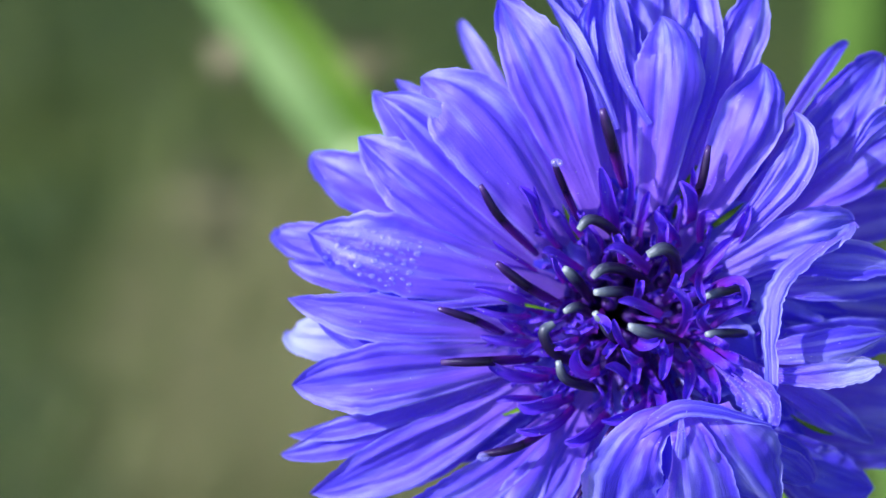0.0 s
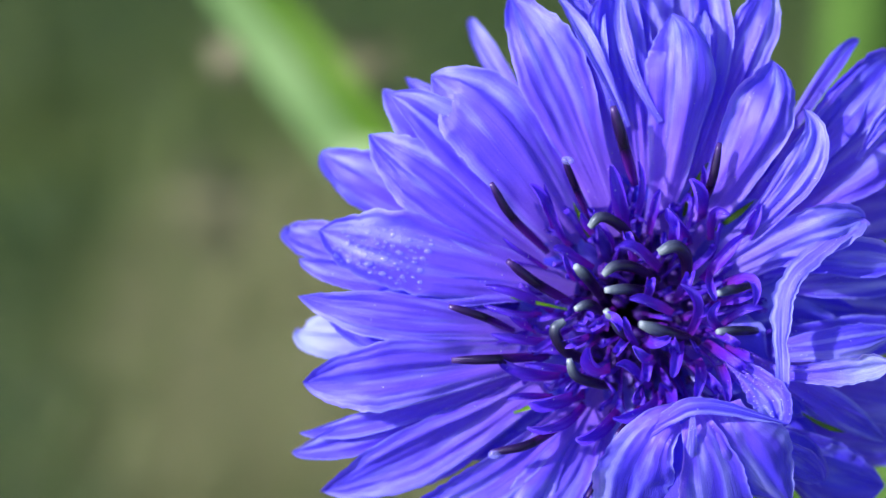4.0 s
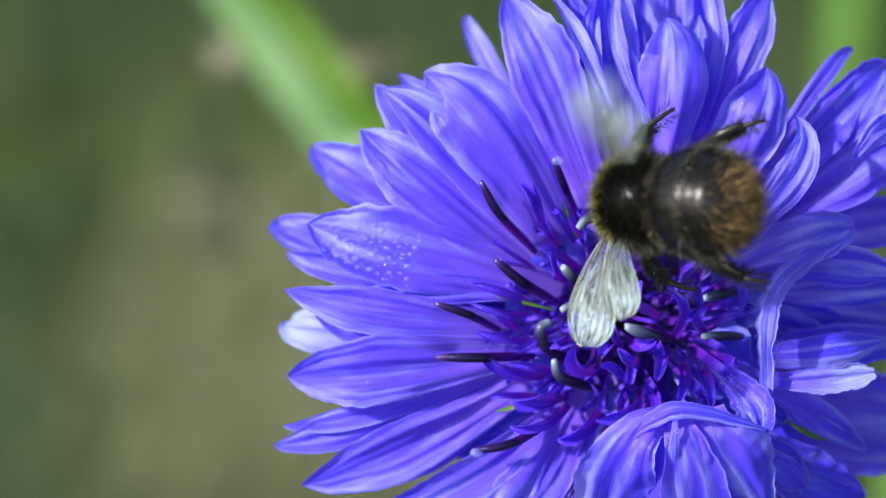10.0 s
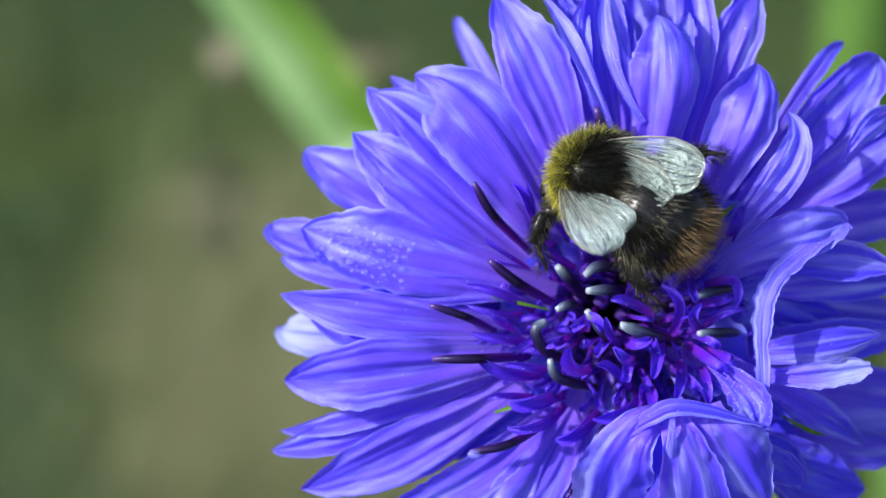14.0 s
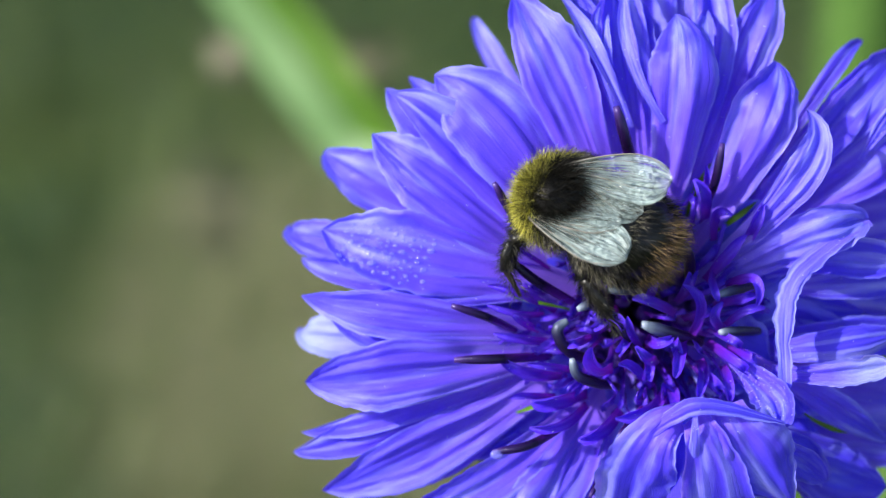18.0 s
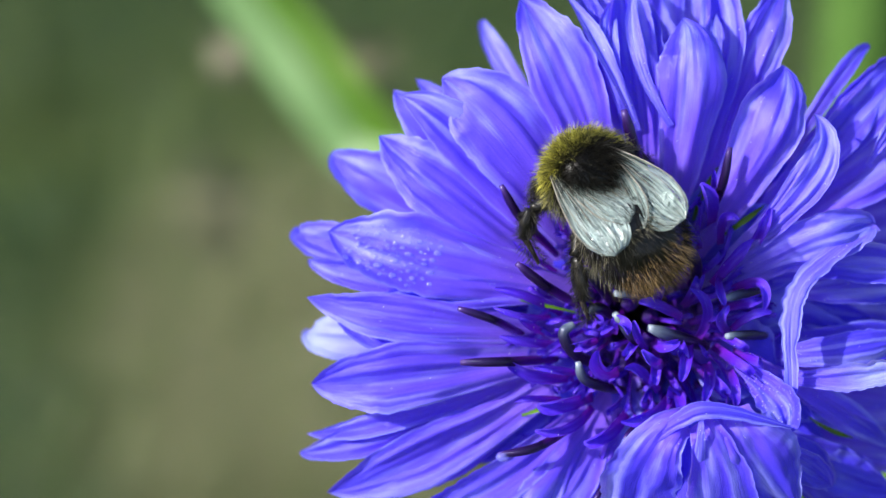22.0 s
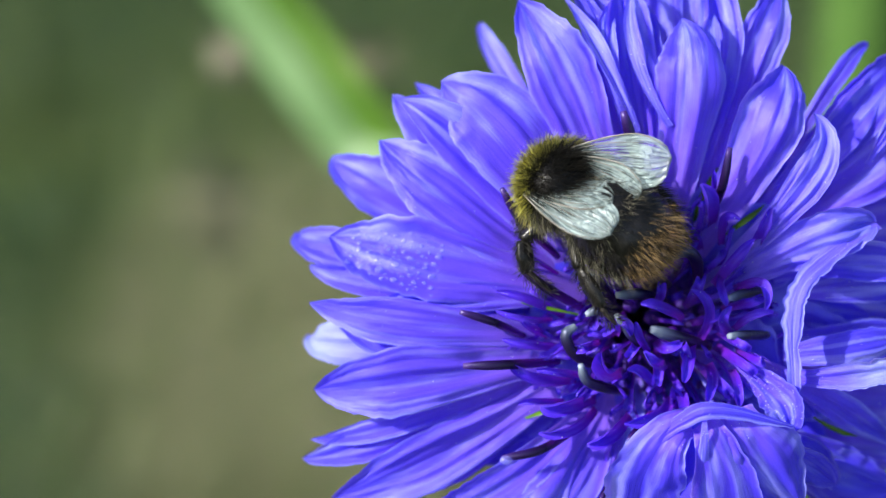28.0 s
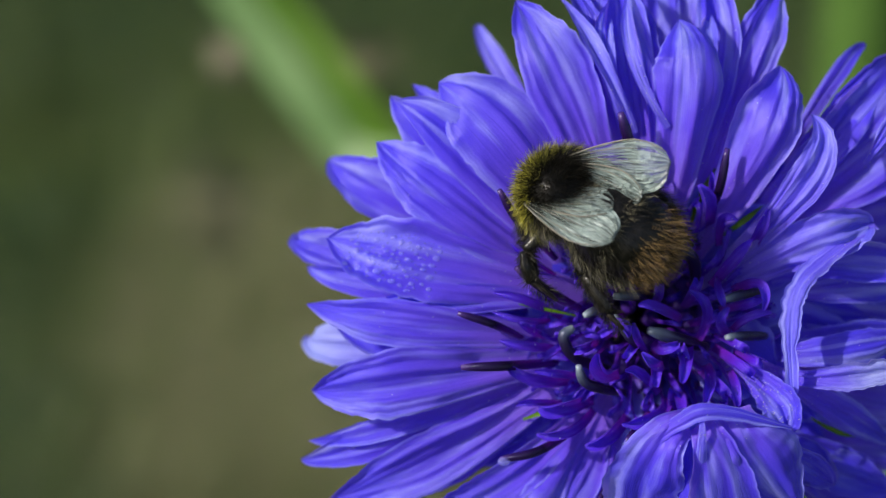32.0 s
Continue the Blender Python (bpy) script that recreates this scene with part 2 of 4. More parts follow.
def blade(name, base, mid, tip, width, mat, cup=0.15, twist=0.0, widest=0.56, point=2.0, root=0.50, folds=0.17,
          curl=0.0, nu=26, nv=44, facing=(0, 0, 1), seed=0, blunt=0.0, wave=0.10, v0=0.0, pinch=0.35, ridge=0.0, keel=0.0, fray=0.06):
    """A leaf-like sheet from base through mid to tip: its outline swells to the widest place and runs to a point;
    cup lifts its edges, twist turns it about its line, folds press lengthwise pleats into it, curl rolls one edge over,
    pinch closes its tip like a hood, fray makes its edges ragged, ridge raises its middle line and keel sinks one half of it."""
    rng = random.Random(seed * 13 + 5)
    if isinstance(mid, list):
        line = spline([base, *mid, tip], nv)
    else:
        b, m, t = Vector(base) * MM, Vector(mid) * MM, Vector(tip) * MM
        c = m * 2 - (b + t) * 0.5
        line = [b * (1 - i / nv) ** 2 + c * (2 * i / nv * (1 - i / nv)) + t * (i / nv) ** 2 for i in range(nv + 1)]
    w = width * MM * 0.5
    ph, ph2, ph3 = rng.uniform(0, 6.28), rng.uniform(0, 6.28), rng.uniform(0, 6.28)
    rl, rr = rng.uniform(-0.15, 0.35) * min(1, folds * 10), rng.uniform(-0.15, 0.35) * min(1, folds * 10)
    lop = rng.uniform(-0.10, 0.10)
    bow = rng.uniform(-0.6, 0.6)
    pl = [(rng.uniform(-0.75, 0.75), rng.uniform(0.10, 0.22), rng.uniform(-1, 1), rng.uniform(0.25, 0.8)) for _ in range(5)]
    verts, faces, uvs = [], [], []
    ways = [(line[min(i + 1, nv)] - line[max(i - 1, 0)]).normalized() for i in range(nv + 1)]
    normals = [Vector(facing)]
    for d in reversed(ways):
        f = normals[-1] if isinstance(mid, list) else Vector(facing)
        f = f - d * f.dot(d)
        normals.append(f.normalized() if f.length > 1e-4 else d.orthogonal().normalized())
    normals = normals[:0:-1]
    for i in range(nv + 1):
        v = i / nv
        q, d, nrm = line[i], ways[i], normals[i]
        nrm = Matrix.Rotation(radians(twist) * (0.3 + 0.7 * v), 3, d) @ nrm
        side = d.cross(nrm)
        if v < widest:
            f = v / widest
            o = root + (1 - root) * (f * f * (3 - 2 * f))
        else:
            f = (v - widest) / (1 - widest)
            o = max(0.012 + blunt, (1 - f ** point) * (1 - 0.22 * f * f)) if v < 1 else 0.012 + blunt * 0.6
        rag = min(1.0, v * 1.3) * min(1.0, folds * 7)
        wob = 1 + rag * (0.03 + 0.14 * v * v) * noise.noise((v * 26, ph3, 3.1)) + 0.04 * math.sin(6 * v + ph2) + 0.10 * noise.noise((v * 6, ph, 1.5))
        wob2 = 1 + rag * (0.03 + 0.14 * v * v) * noise.noise((v * 26, ph, 8.1)) + 0.04 * math.sin(5 * v + ph3) + 0.10 * noise.noise((v * 6, ph2, 7.5))
        wob += fray * v * (noise.noise((v * 19, ph, 4.4)) + 0.5 * noise.noise((v * 47, ph, 2.2)))
        wob2 += fray * v * (noise.noise((v * 17, ph2, 6.4)) + 0.5 * noise.noise((v * 43, ph2, 5.2)))
        q = q + nrm * (w * wave * math.sin(v * 5 + ph2))
        fade = min(1.0, v * 3) * (1 - 0.45 * v * v)
        hood = pinch * max(0.0, (v - 0.72) / 0.28) ** 2
        for j in range(nu + 1):
            u = 2 * j / nu - 1
            us = u + bow * 0.3 * v
            n1 = noise.noise((us * 1.5 + ph, v * 1.1, seed * 3.7))
            n2 = noise.noise((us * 4.4 + ph2, v * 1.5, seed * 1.3 + 40))
            n3 = noise.noise((us * 3.0 + ph3, v * 5.0, seed * 2.1 + 90))
            n4 = noise.noise((us * 9.5 + ph, v * 2.2, seed * 1.9 + 7))
            pleat = sum(g * math.exp(-((u - c0 * (0.5 + 0.7 * v)) / sp) ** 2) * (1 - abs(v - vc)) for c0, sp, g, vc in pl)
            crease = folds * (2.0 * n1 + 1.3 * (0.28 - abs(n2)) + 0.45 * n3 + 0.08 * n4 + 0.7 * pleat) - folds * 0.7 * math.exp(-(u * 5.5) ** 2)
            edge = (0.04 * math.sin(v * 13 + ph + u) + 0.15 * noise.noise((v * 10, u * 2.5, seed * 5.3))) * u * u * (folds * 6)
            edge += folds * 1.0 * noise.noise((u * 3.2, v * 9.0, seed * 0.7 + 11)) * max(0.0, v - 0.5)
            roll = (rl if u < 0 else rr) * u * u * u * u * min(1.0, 2 * v * v)
            lift = cup * u * u * (0.1 + 1.2 * v) + crease * fade + edge + roll + curl * max(0.0, u) ** 3
            lift += hood * abs(u) - ridge * abs(u) * fade - keel * u * fade
            inw = 1 - 0.35 * abs(curl) * max(0.0, u) ** 3 - 0.25 * min(1.0, abs(cup)) * u * u
            p = q + side * (w * o * (wob if u > 0 else wob2) * (u * inw + lop * v)) + nrm * (w * lift * min(1.0, o + 0.15))
            verts.append(p)
            uvs.append((j / nu, v0 + (1 - v0) * v))
    for i in range(nv):
        for j in range(nu):
            a = i * (nu + 1) + j
            faces.append((a, a + 1, a + nu + 2, a + nu + 1))
    return mesh_of(name, verts, faces, mat, uvs)


def ball(name, centre, radii, mat, turn=None, nu=20, nv=12, power=1.0, rings=0):
    verts, faces, uvs = [], [], []
    turn = turn or Matrix.Identity(3)
    for i in range(nv + 1):
        a = math.pi * i / nv
        for j in range(nu):
            g = 2 * math.pi * j / nu
            s = math.sin(a) ** power * (1 - 0.05 * abs(math.cos(rings * a / 2)) ** 6 if rings else 1) if 0 < i < nv else 0.0
            p = turn @ Vector((radii[0] * s * math.cos(g), radii[1] * math.cos(a), radii[2] * s * math.sin(g)))
            verts.append((Vector(centre) + p) * MM)
            uvs.append((j / nu, i / nv))
    for i in range(nv):
        for j in range(nu):
            a, b = i * nu + j, i * nu + (j + 1) % nu
            faces.append((a, b, b + nu, a + nu))
    return mesh_of(name, verts, faces, mat, uvs)


# ---- ground and meadow behind ----
def ground():
    n, verts, faces = 60, [], []
    for i in range(n + 1):
        for j in range(n + 1):
            x, y = (2 * j / n - 1), (2 * i / n - 1)
            x, y = 400 * x * abs(x) ** 3.2, 400 * y * abs(y) ** 3.2
            z = 0.02 * noise.noise((x * 1.7, y * 1.7, 0)) if abs(x) + abs(y) < 60 else 0
            verts.append((x, y, z - 0.02))
    for i in range(n):
        for j in range(n):
            a = i * (n + 1) + j
            faces.append((a, a + 1, a + n + 2, a + n + 1))
    tagged(new("ground", mesh_of("ground", verts, faces, SOIL)), "meadow soil with moss and dry litter", "ground", kind="structure")


def grass(name, label, mat, count, seed, where, tall):
    """Bent blades in tufts, joined."""
    rng = random.Random(seed)
    verts, faces = [], []
    for _ in range(count):
        x, y = where(rng)
        h, a = rng.uniform(*tall), rng.uniform(0, 6.28)
        lean, w = rng.uniform(0.1, 0.7) * h, rng.uniform(0.0008, 0.0022)
        s = Vector((-math.sin(a), math.cos(a), 0)) * w
        dvec = Vector((math.cos(a), math.sin(a), 0))
        k0 = len(verts)
        for k in range(4):
            f = k / 3
            q = Vector((x, y, -0.02 + h * f * (1 - 0.2 * f))) + dvec * (lean * f * f)
            verts += [q - s * (1 - 0.9 * f), q + s * (1 - 0.9 * f)]
        for k in range(3):
            i = k0 + 2 * k
            faces.append((i, i + 1, i + 3, i + 2))
    tagged(new(name, mesh_of(name, verts, faces, mat, smooth=False)), label, "grass", kind="stuff")


def clumps(centres, spread):
    def where(rng):
        cx, cy = rng.choice(centres)
        return rng.gauss(cx, spread), rng.gauss(cy, spread)
    return where


def plane_point(x, y, z):
    """A place given in mm on the plane in focus, as a world point."""
    return PLANE @ (Vector((x, y, z)) * MM)


def background_leaf():
    """A broad blade with a keel, one half pale and one half fresh green, rooted in the meadow."""
    leaf = thing("grass_leaf", "broad folded grass leaf, half pale and half fresh green", "leaf", PLANE)
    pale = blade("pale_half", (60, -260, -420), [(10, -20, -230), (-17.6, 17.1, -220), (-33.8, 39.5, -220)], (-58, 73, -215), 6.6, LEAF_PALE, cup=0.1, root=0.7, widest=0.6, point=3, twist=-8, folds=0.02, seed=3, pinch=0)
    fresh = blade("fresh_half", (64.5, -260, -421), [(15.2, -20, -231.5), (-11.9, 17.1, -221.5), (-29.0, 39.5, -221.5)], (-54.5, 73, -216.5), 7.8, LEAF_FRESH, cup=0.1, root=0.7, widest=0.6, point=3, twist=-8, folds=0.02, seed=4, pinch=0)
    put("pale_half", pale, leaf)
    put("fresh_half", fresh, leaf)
    return leaf


def background_stalks():
    a = thing("plant", "thick upright green plant stalk behind the flower", "plant", PLANE)
    put("stalk", tube("plant_stalk", [(84, -220, -560), (80, -60, -380), (78.5, 20, -300), (77.5, 130, -240)], [8.6, 8.5, 8.3, 8.0], STALK_FAR, 14, 12), a)
    put("leaf", blade("leaf", (82, -40, -330), (98, -44, -310), (120, -78, -295), 34, STALK_FAR, folds=0.04), a)


def dry_heads():
    """Withered heads: one hangs by the leaf, the others lie on the grass further off."""
    for x, y, z, r in ((-33.4, 31, -228, 4.6), (-58, 9.5, -480, 12), (-13.9, 30, -250, 6)):
        head = thing("dry_seedhead", "withered pale brown seedhead on a thin stalk", "seedhead", PLANE, "withered seedheads")
        mat = DRY_FAR if r > 5 else DRY
        core = put("head", ball("head", (x, y, z), (r * 0.55, r * 0.6, r * 0.55), mat), head)
        rng = random.Random(int(r * 10))
        for k in range(70):
            d = Vector((rng.gauss(0, 1), rng.gauss(0, 1), rng.gauss(0, 1))).normalized()
            c = Vector((x, y, z))
            far = r * rng.choice((0.75, 0.9, 1.05, 1.3))
            put("scale", blade("scale", tuple(c + d * r * 0.4), tuple(c + d * (r * 0.4 + far) * 0.5 + Vector((0, 0.05 * r, 0))), tuple(c + d * far), r * 0.34, mat, 0.3, nu=4, nv=6, seed=k, facing=tuple(d.orthogonal())), core)
        down = PLANE.to_3x3().inverted() @ Vector((0, 0, -1))
        p = Vector((x, y, z))
        drop = (plane_point(x, y, z).z + 0.03) * 1000
        lean = Vector((0.15 * drop * (1 if x > -50 else 0.2), 0, 0))
        put("stalk", tube("stalk", [tuple(p), tuple(p + down * drop * 0.5 + lean * 0.3), tuple(p + down * drop + lean)], [0.25, 0.3, 0.4], GRASS, 8, 6), head)


# ---- the cornflower ----
HEAD = PLANE @ Matrix.Translation(Vector((13.04, -4.76, 0)) * MM)
flower = thing("cornflower", "violet-blue cornflower head in full bloom with dew on one petal", "flower", HEAD)
LOBES = {}
count = [0]


def floret(throat):
    """A ray floret: a narrow tube from the flower's base, with the smooth funnel in which its lobes begin."""
    x, y, z = throat
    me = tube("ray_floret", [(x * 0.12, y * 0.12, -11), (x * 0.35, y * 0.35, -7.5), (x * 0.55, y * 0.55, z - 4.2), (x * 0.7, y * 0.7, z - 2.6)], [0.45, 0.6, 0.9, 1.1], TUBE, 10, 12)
    ob = put("ray_floret", me, flower)
    r = math.hypot(x, y)
    ux, uy = x / r, y / r
    count[0] += 1
    put("funnel", blade("funnel", (ux * 2.6, uy * 2.6, z - 4.2), (ux * (r * 0.5 + 1.6), uy * (r * 0.5 + 1.6), z - 1.6), (ux * (r + 1.6), uy * (r + 1.6), z - 0.9), 6.4, PETAL, 0.12, 0, 0.7, 4, 0.4, 0.12, nu=14, nv=18, blunt=0.35, seed=count[0], pinch=0, v0=-0.2), ob)
    return ob


def lobe(parent, base, mid, tip, width, cup=0.14, twist=0.0, mat=PETAL, **more):
    count[0] += 1
    if not more.get("v0"):   # the lobe runs on into the throat of its floret
        base = (base[0] * 0.64, base[1] * 0.64, base[2] - 1.5)
        more["root"] = more.get("root", 0.5) * 0.85
        more["widest"] = more.get("widest", 0.56) - 0.03
        width *= 0.95
    return put("lobe", blade("lobe", base, mid, tip, width, mat, cup, twist, seed=count[0], **more), parent, "pale underside" if mat is PETAL_BACK else "")


def anther(points, r, mat=ANTHER):
    r0 = r * 0.74
    return put("anther", tube("anther", points, [r0 * 0.7, r0 * 0.95, r0, r0, r0 * 0.95, r0 * 0.55], mat, 12, 10), flower)


def strap(base, mid, tip, width, **more):
    count[0] += 1
    return put("disc_lobe", blade("disc_lobe", base, mid, tip, width * 1.02, STRAP, 0.9, random.Random(count[0]).uniform(-35, 35), 0.45, 6, 0.75, 0.10, nu=8, nv=14, blunt=0.36, seed=count[0], pinch=0.0, **more), flower)


def ray_florets():
    f = floret((-6.76, 2.59, -1))
    LOBES["dewy"] = lobe(f, (-6.97, 2.39, -1), (-15.58, 4.32, 1.22), (-22.61, 5.97, -0.91), 6.1, cup=0.10, twist=0, point=2.6, pinch=0.2)
    lobe(f, (-7.37, 3.39, -1), (-13.3, 8.38, 0.85), (-18.87, 12.65, -2.01), 5.6, cup=0.10, point=2.4, root=0.6)
    lobe(f, (-7.74, 4.19, -2.00), (-13.60, 11.45, -1.20), (-17.89, 16.01, -3.20), 4.00, cup=0.1, twist=-30, point=2.4, root=0.6)
    lobe(f, (-7.17, 2.06, -1), (-12.8, 1.62, 0.86), (-19.17, 1.17, -1.55), 2.47, cup=0.2, twist=20)
    f = floret((-5.36, 5.2, -1))
    lobe(f, (-4.95, 5.40, -1.00), (-9.95, 12.66, 1.60), (-14.72, 16.92, 0.20), 6.89, cup=-0.10, point=3.2, widest=0.45, root=0.55, twist=12, folds=0.12)
    lobe(f, (-6.35, 4.60, -1.10), (-11.93, 11.47, 1.50), (-17.44, 15.49, 0.00), 4.72, cup=-0.06, point=2.6, widest=0.45, root=0.6, twist=6, folds=0.12)
    lobe(f, (-5.92, 5.61, -2), (-11.58, 12.11, -2.78), (-16.43, 17.09, -6.11), 2.84)
    f = floret((-1.94, 8.42, -1))
    lobe(f, (-1.74, 8.62, 0.2), (-5.85, 16.22, 2.0), (-9.01, 22.52, -0.8), 5.36, cup=0.1, point=2.2, ridge=0.2)
    lobe(f, (-2.98, 8.89, -4), (-9.45, 17.33, -7.8), (-11.6, 21.8, -10.19), 1.92, mat=PETAL_PALE_LIT)
    lobe(f, (-0.73, 9.63, -1), (-3.04, 17.95, 0.68), (-5.67, 24.36, -3.29), 2.79, cup=0.3, twist=25)
    lobe(f, (-0.46, 9.65, -2), (-2.35, 18.87, -0.84), (-3.98, 25.29, -4.35), 3.62)
    lobe(f, (-0.9, 13.13, 1.5), (-3.32, 18.43, 2.22), (-5.89, 22.78, -0.63), 1.34, mat=PETAL_PALE_LIT, cup=0.5, twist=35, v0=0.35)
    lobe(f, (-1.47, 13.55, 1), (-2.9, 18.86, 1.75), (-2.5, 22.5, -1.01), 1.58, mat=PETAL_PALE_LIT, cup=0.4, v0=0.35)
    f = floret((1.68, 8.82, -1))
    lobe(f, (2.29, 8.62, 0), (2.71, 16.15, 2.9), (2.31, 21.27, 0.6), 5.05, cup=0.05, point=2.2, ridge=0.35)
    lobe(f, (1.28, 9.22, -1), (-1.05, 18.35, 0.68), (-1.86, 24.65, -2.26), 3.79, cup=0.25, twist=15)
    lobe(f, (1.85, 9.68, -3), (1.1, 19.51, -3.83), (1.16, 25.62, -7.31), 4.09)
    lobe(f, (1.44, 13.5, 2), (-0.97, 18.41, 2.43), (-1.04, 23.26, -0.6), 1.1, mat=PETAL_PALE_LIT, cup=0.5, twist=-30, v0=0.35)
    lobe(f, (5.0, 16.27, 2), (4.31, 19.26, 1.76), (4.73, 21.77, -0.96), 1.43, mat=PETAL_PALE_LIT, cup=0.4, v0=0.35)
    lobe(f, (1.6, 10.4, 0), (0.18, 17.58, 0.27), (0.13, 22.28, -2.93), 2.4, cup=0.4, twist=-20)
    lobe(f, (2.89, 9.22, -1), (4.98, 18.39, 0.16), (4.12, 25.18, -3.35), 3.8, cup=0.3, twist=-10)
    lobe(f, (2.66, 9.68, -3), (2.82, 20.42, -4.87), (2.93, 27.01, -8.48), 4.52)
    f = floret((6.31, 7.82, -1))
    lobe(f, (6.01, 9.25, -1), (7.41, 18.0, 0.2), (9.66, 23.4, -1.6), 4.04, cup=0.1)
    lobe(f, (5.3, 7.41, -0.5), (8.32, 13.29, 2.5), (9.49, 18.06, 0.4), 5.13, cup=0.1, point=1.6, ridge=0.3, pinch=0.1)
    lobe(f, (6.84, 8.89, -4), (8.26, 16.36, -5.7), (10.3, 19.33, -7.79), 2.48)
    lobe(f, (6.71, 4.2, 0), (11.0, 9.86, 3.6), (11.56, 14.4, 1.6), 3.1, cup=0.25, twist=-18, mat=PETAL_PALE_LIT, point=1.6, folds=0.25)
    f = floret((9.53, 6.01, -1))
    lobe(f, (10.66, 8.44, -2), (14.9, 14.2, -1.3), (18.6, 18.55, -3.6), 4.27, cup=0.2, point=3)
    lobe(f, (10.13, 8.02, -1), (13.52, 13.04, -0.78), (16.63, 17.3, -3.13), 3.62, cup=0.35, twist=10)
    lobe(f, (10.93, 9.3, -2), (13.3, 16.4, -2.6), (16.4, 19.7, -5.0), 1.5)
    lobe(f, (10.66, 7.63, -2), (16.3, 10.86, -1.84), (21.22, 14.84, -4.34), 5.05, cup=0.15)
    lobe(f, (10.8, 6.43, -3), (17.86, 7.08, -6.3), (24.96, 7.77, -10.7), 4.14)
    lobe(f, (6.6, 2.6, -0.5), (11.2, 5.4, 2.7), (15.4, 6.7, 1.8), 4.2, cup=0.25, twist=4, mat=PETAL_PALE_LIT, folds=0.3, point=3)
    f = floret((9.73, 2.79, -1))
    lobe(f, (8.8, 3.2, -0.5), (14.3, 4.1, 1.6), (19.6, 3.4, 0), 3.2, cup=0.2, v0=0.5)
    lobe(f, (11.34, 1.9, -1), (15.88, 2.38, -1.74), (23.07, 2.95, -5.46), 2.83, v0=0.4)
    lobe(f, (9.57, 0.73, -3), (16.03, 0.07, -5.26), (24.92, -0.28, -10.54), 4.12, v0=0.5)
    lobe(f, (9.85, -1.67, -2), (15.15, -1.68, -2.23), (23.07, -0.97, -5.44), 3.04, v0=0.5)
    lobe(f, (15.78, 6.46, 2.00), [(12.6, 4.5, 3.40), (10.2, 2.5, 4.60), (9.45, -0.3, 5.00)], (9.7, -5.2, 4.40), 1.9, cup=0.2, mat=PETAL_PALE_LIT, facing=(-0.25, 0.3, 0.9), folds=0.2, root=0.6, widest=0.4, point=4, blunt=0.45, v0=0.3, keel=0.4, wave=0.4, fray=0.6)
    f = floret((7.6, -3.2, 0))
    lobe(f, (9.2, -3.9, 1.5), (12.8, -4.0, 4.2), (17.2, -3.3, 4.4), 2.1, cup=0.35, root=0.45, widest=0.7, point=6, blunt=0.45, pinch=0, v0=-0.3, folds=0.26, wave=0.3, fray=0.25, mat=PETAL_LIT_TIP)
    lobe(f, (9.4, -2.6, 0.0), (13.2, -2.2, 2.2), (18.6, -1.2, 0.2), 2.7, cup=-0.25, root=0.6, point=3, pinch=0, v0=0.5, folds=0.16, wave=0.2, fray=0.1)
    LOBES["dusted"] = lobe(f, (6.2, -3.3, -0.5), (8.1, -5.0, 3.8), (9.1, -7.5, 4.6), 3.0, cup=0.4, root=0.34, widest=0.7, point=3, folds=0.3, fray=0.25)
    lobe(f, (10.27, -4.15, 1), (13.62, -6.41, -0.15), (18.1, -9.32, -4.11), 2.48)
    lobe(f, (11.2, -4.15, -3), (16.61, -5.97, -6.28), (25.14, -5.85, -11.62), 6.21)
    lobe(f, (10.26, -7.74, -2), (15.63, -9.41, -5.31), (24.76, -9.54, -9.76), 3.71)
    f = floret((3.43, -8.58, -2.5))
    lobe(f, (4.41, -9.37, -2.00), [(4.22, -7.10, 2.80), (4.02, -6.14, 5.60), (3.48, -9.10, 6.40)], (2.97, -16.43, 4.80), 10.25, cup=-0.75, root=0.5, widest=0.55, point=4, folds=0.13, v0=0.35, nv=40, pinch=0)
    lobe(f, (2.46, -6.84, 6.60), (-0.06, -9.02, 7.0), (-1.44, -14.54, 2.4), 5.60, cup=-0.2, root=0.42, widest=0.85, point=8, blunt=0.5, v0=0.12, keel=0.25, folds=0.15, pinch=0)
    lobe(f, (3.00, -6.77, 6.60), (4.25, -10.12, 7.2), (5.4, -17.0, 2.0), 5.6, cup=-0.15, root=0.36, widest=0.85, point=8, blunt=0.5, v0=0.12, folds=0.16, pinch=0, keel=-0.1)
    lobe(f, (5.45, -6.19, 6.00), (7.3, -9.4, 6.60), (10.4, -13.4, 4.2), 5.8, cup=-0.3, root=0.5, v0=0.15, keel=-0.2, folds=0.13)
    lobe(f, (-2.47, -10.28, 5.20), [(-1.04, -8.71, 6.40), (0.48, -7.49, 7.20), (1.82, -6.58, 7.70), (3.15, -6.00, 7.80), (5.30, -6.18, 7.40), (7.79, -6.83, 6.80)], (9.45, -7.26, 6.20), 1.5, cup=-0.5, facing=(0, 0.35, 0.9), root=0.5, widest=0.5, point=3, folds=0.12, v0=0.15, blunt=0.25, pinch=0, wave=0.15, fray=0.25)
    lobe(f, (3.13, -6.62, 7.60), (3.06, -9.00, 7.60), (3.03, -12.75, 4.60), 0.9, cup=-0.6, root=0.5, widest=0.6, v0=0.35, folds=0.1, pinch=0, mat=PETAL_PALE_LIT)
    lobe(f, (9.41, -8.72, -1.50), (13.17, -11.23, -2.40), (18.06, -12.51, -4.40), 4.48, point=3, v0=0.35)
    lobe(f, (7.98, -8.39, 3.00), (10.42, -9.96, 3.00), (13.02, -11.72, 1.40), 2.40, cup=0.2, point=3, v0=0.35)
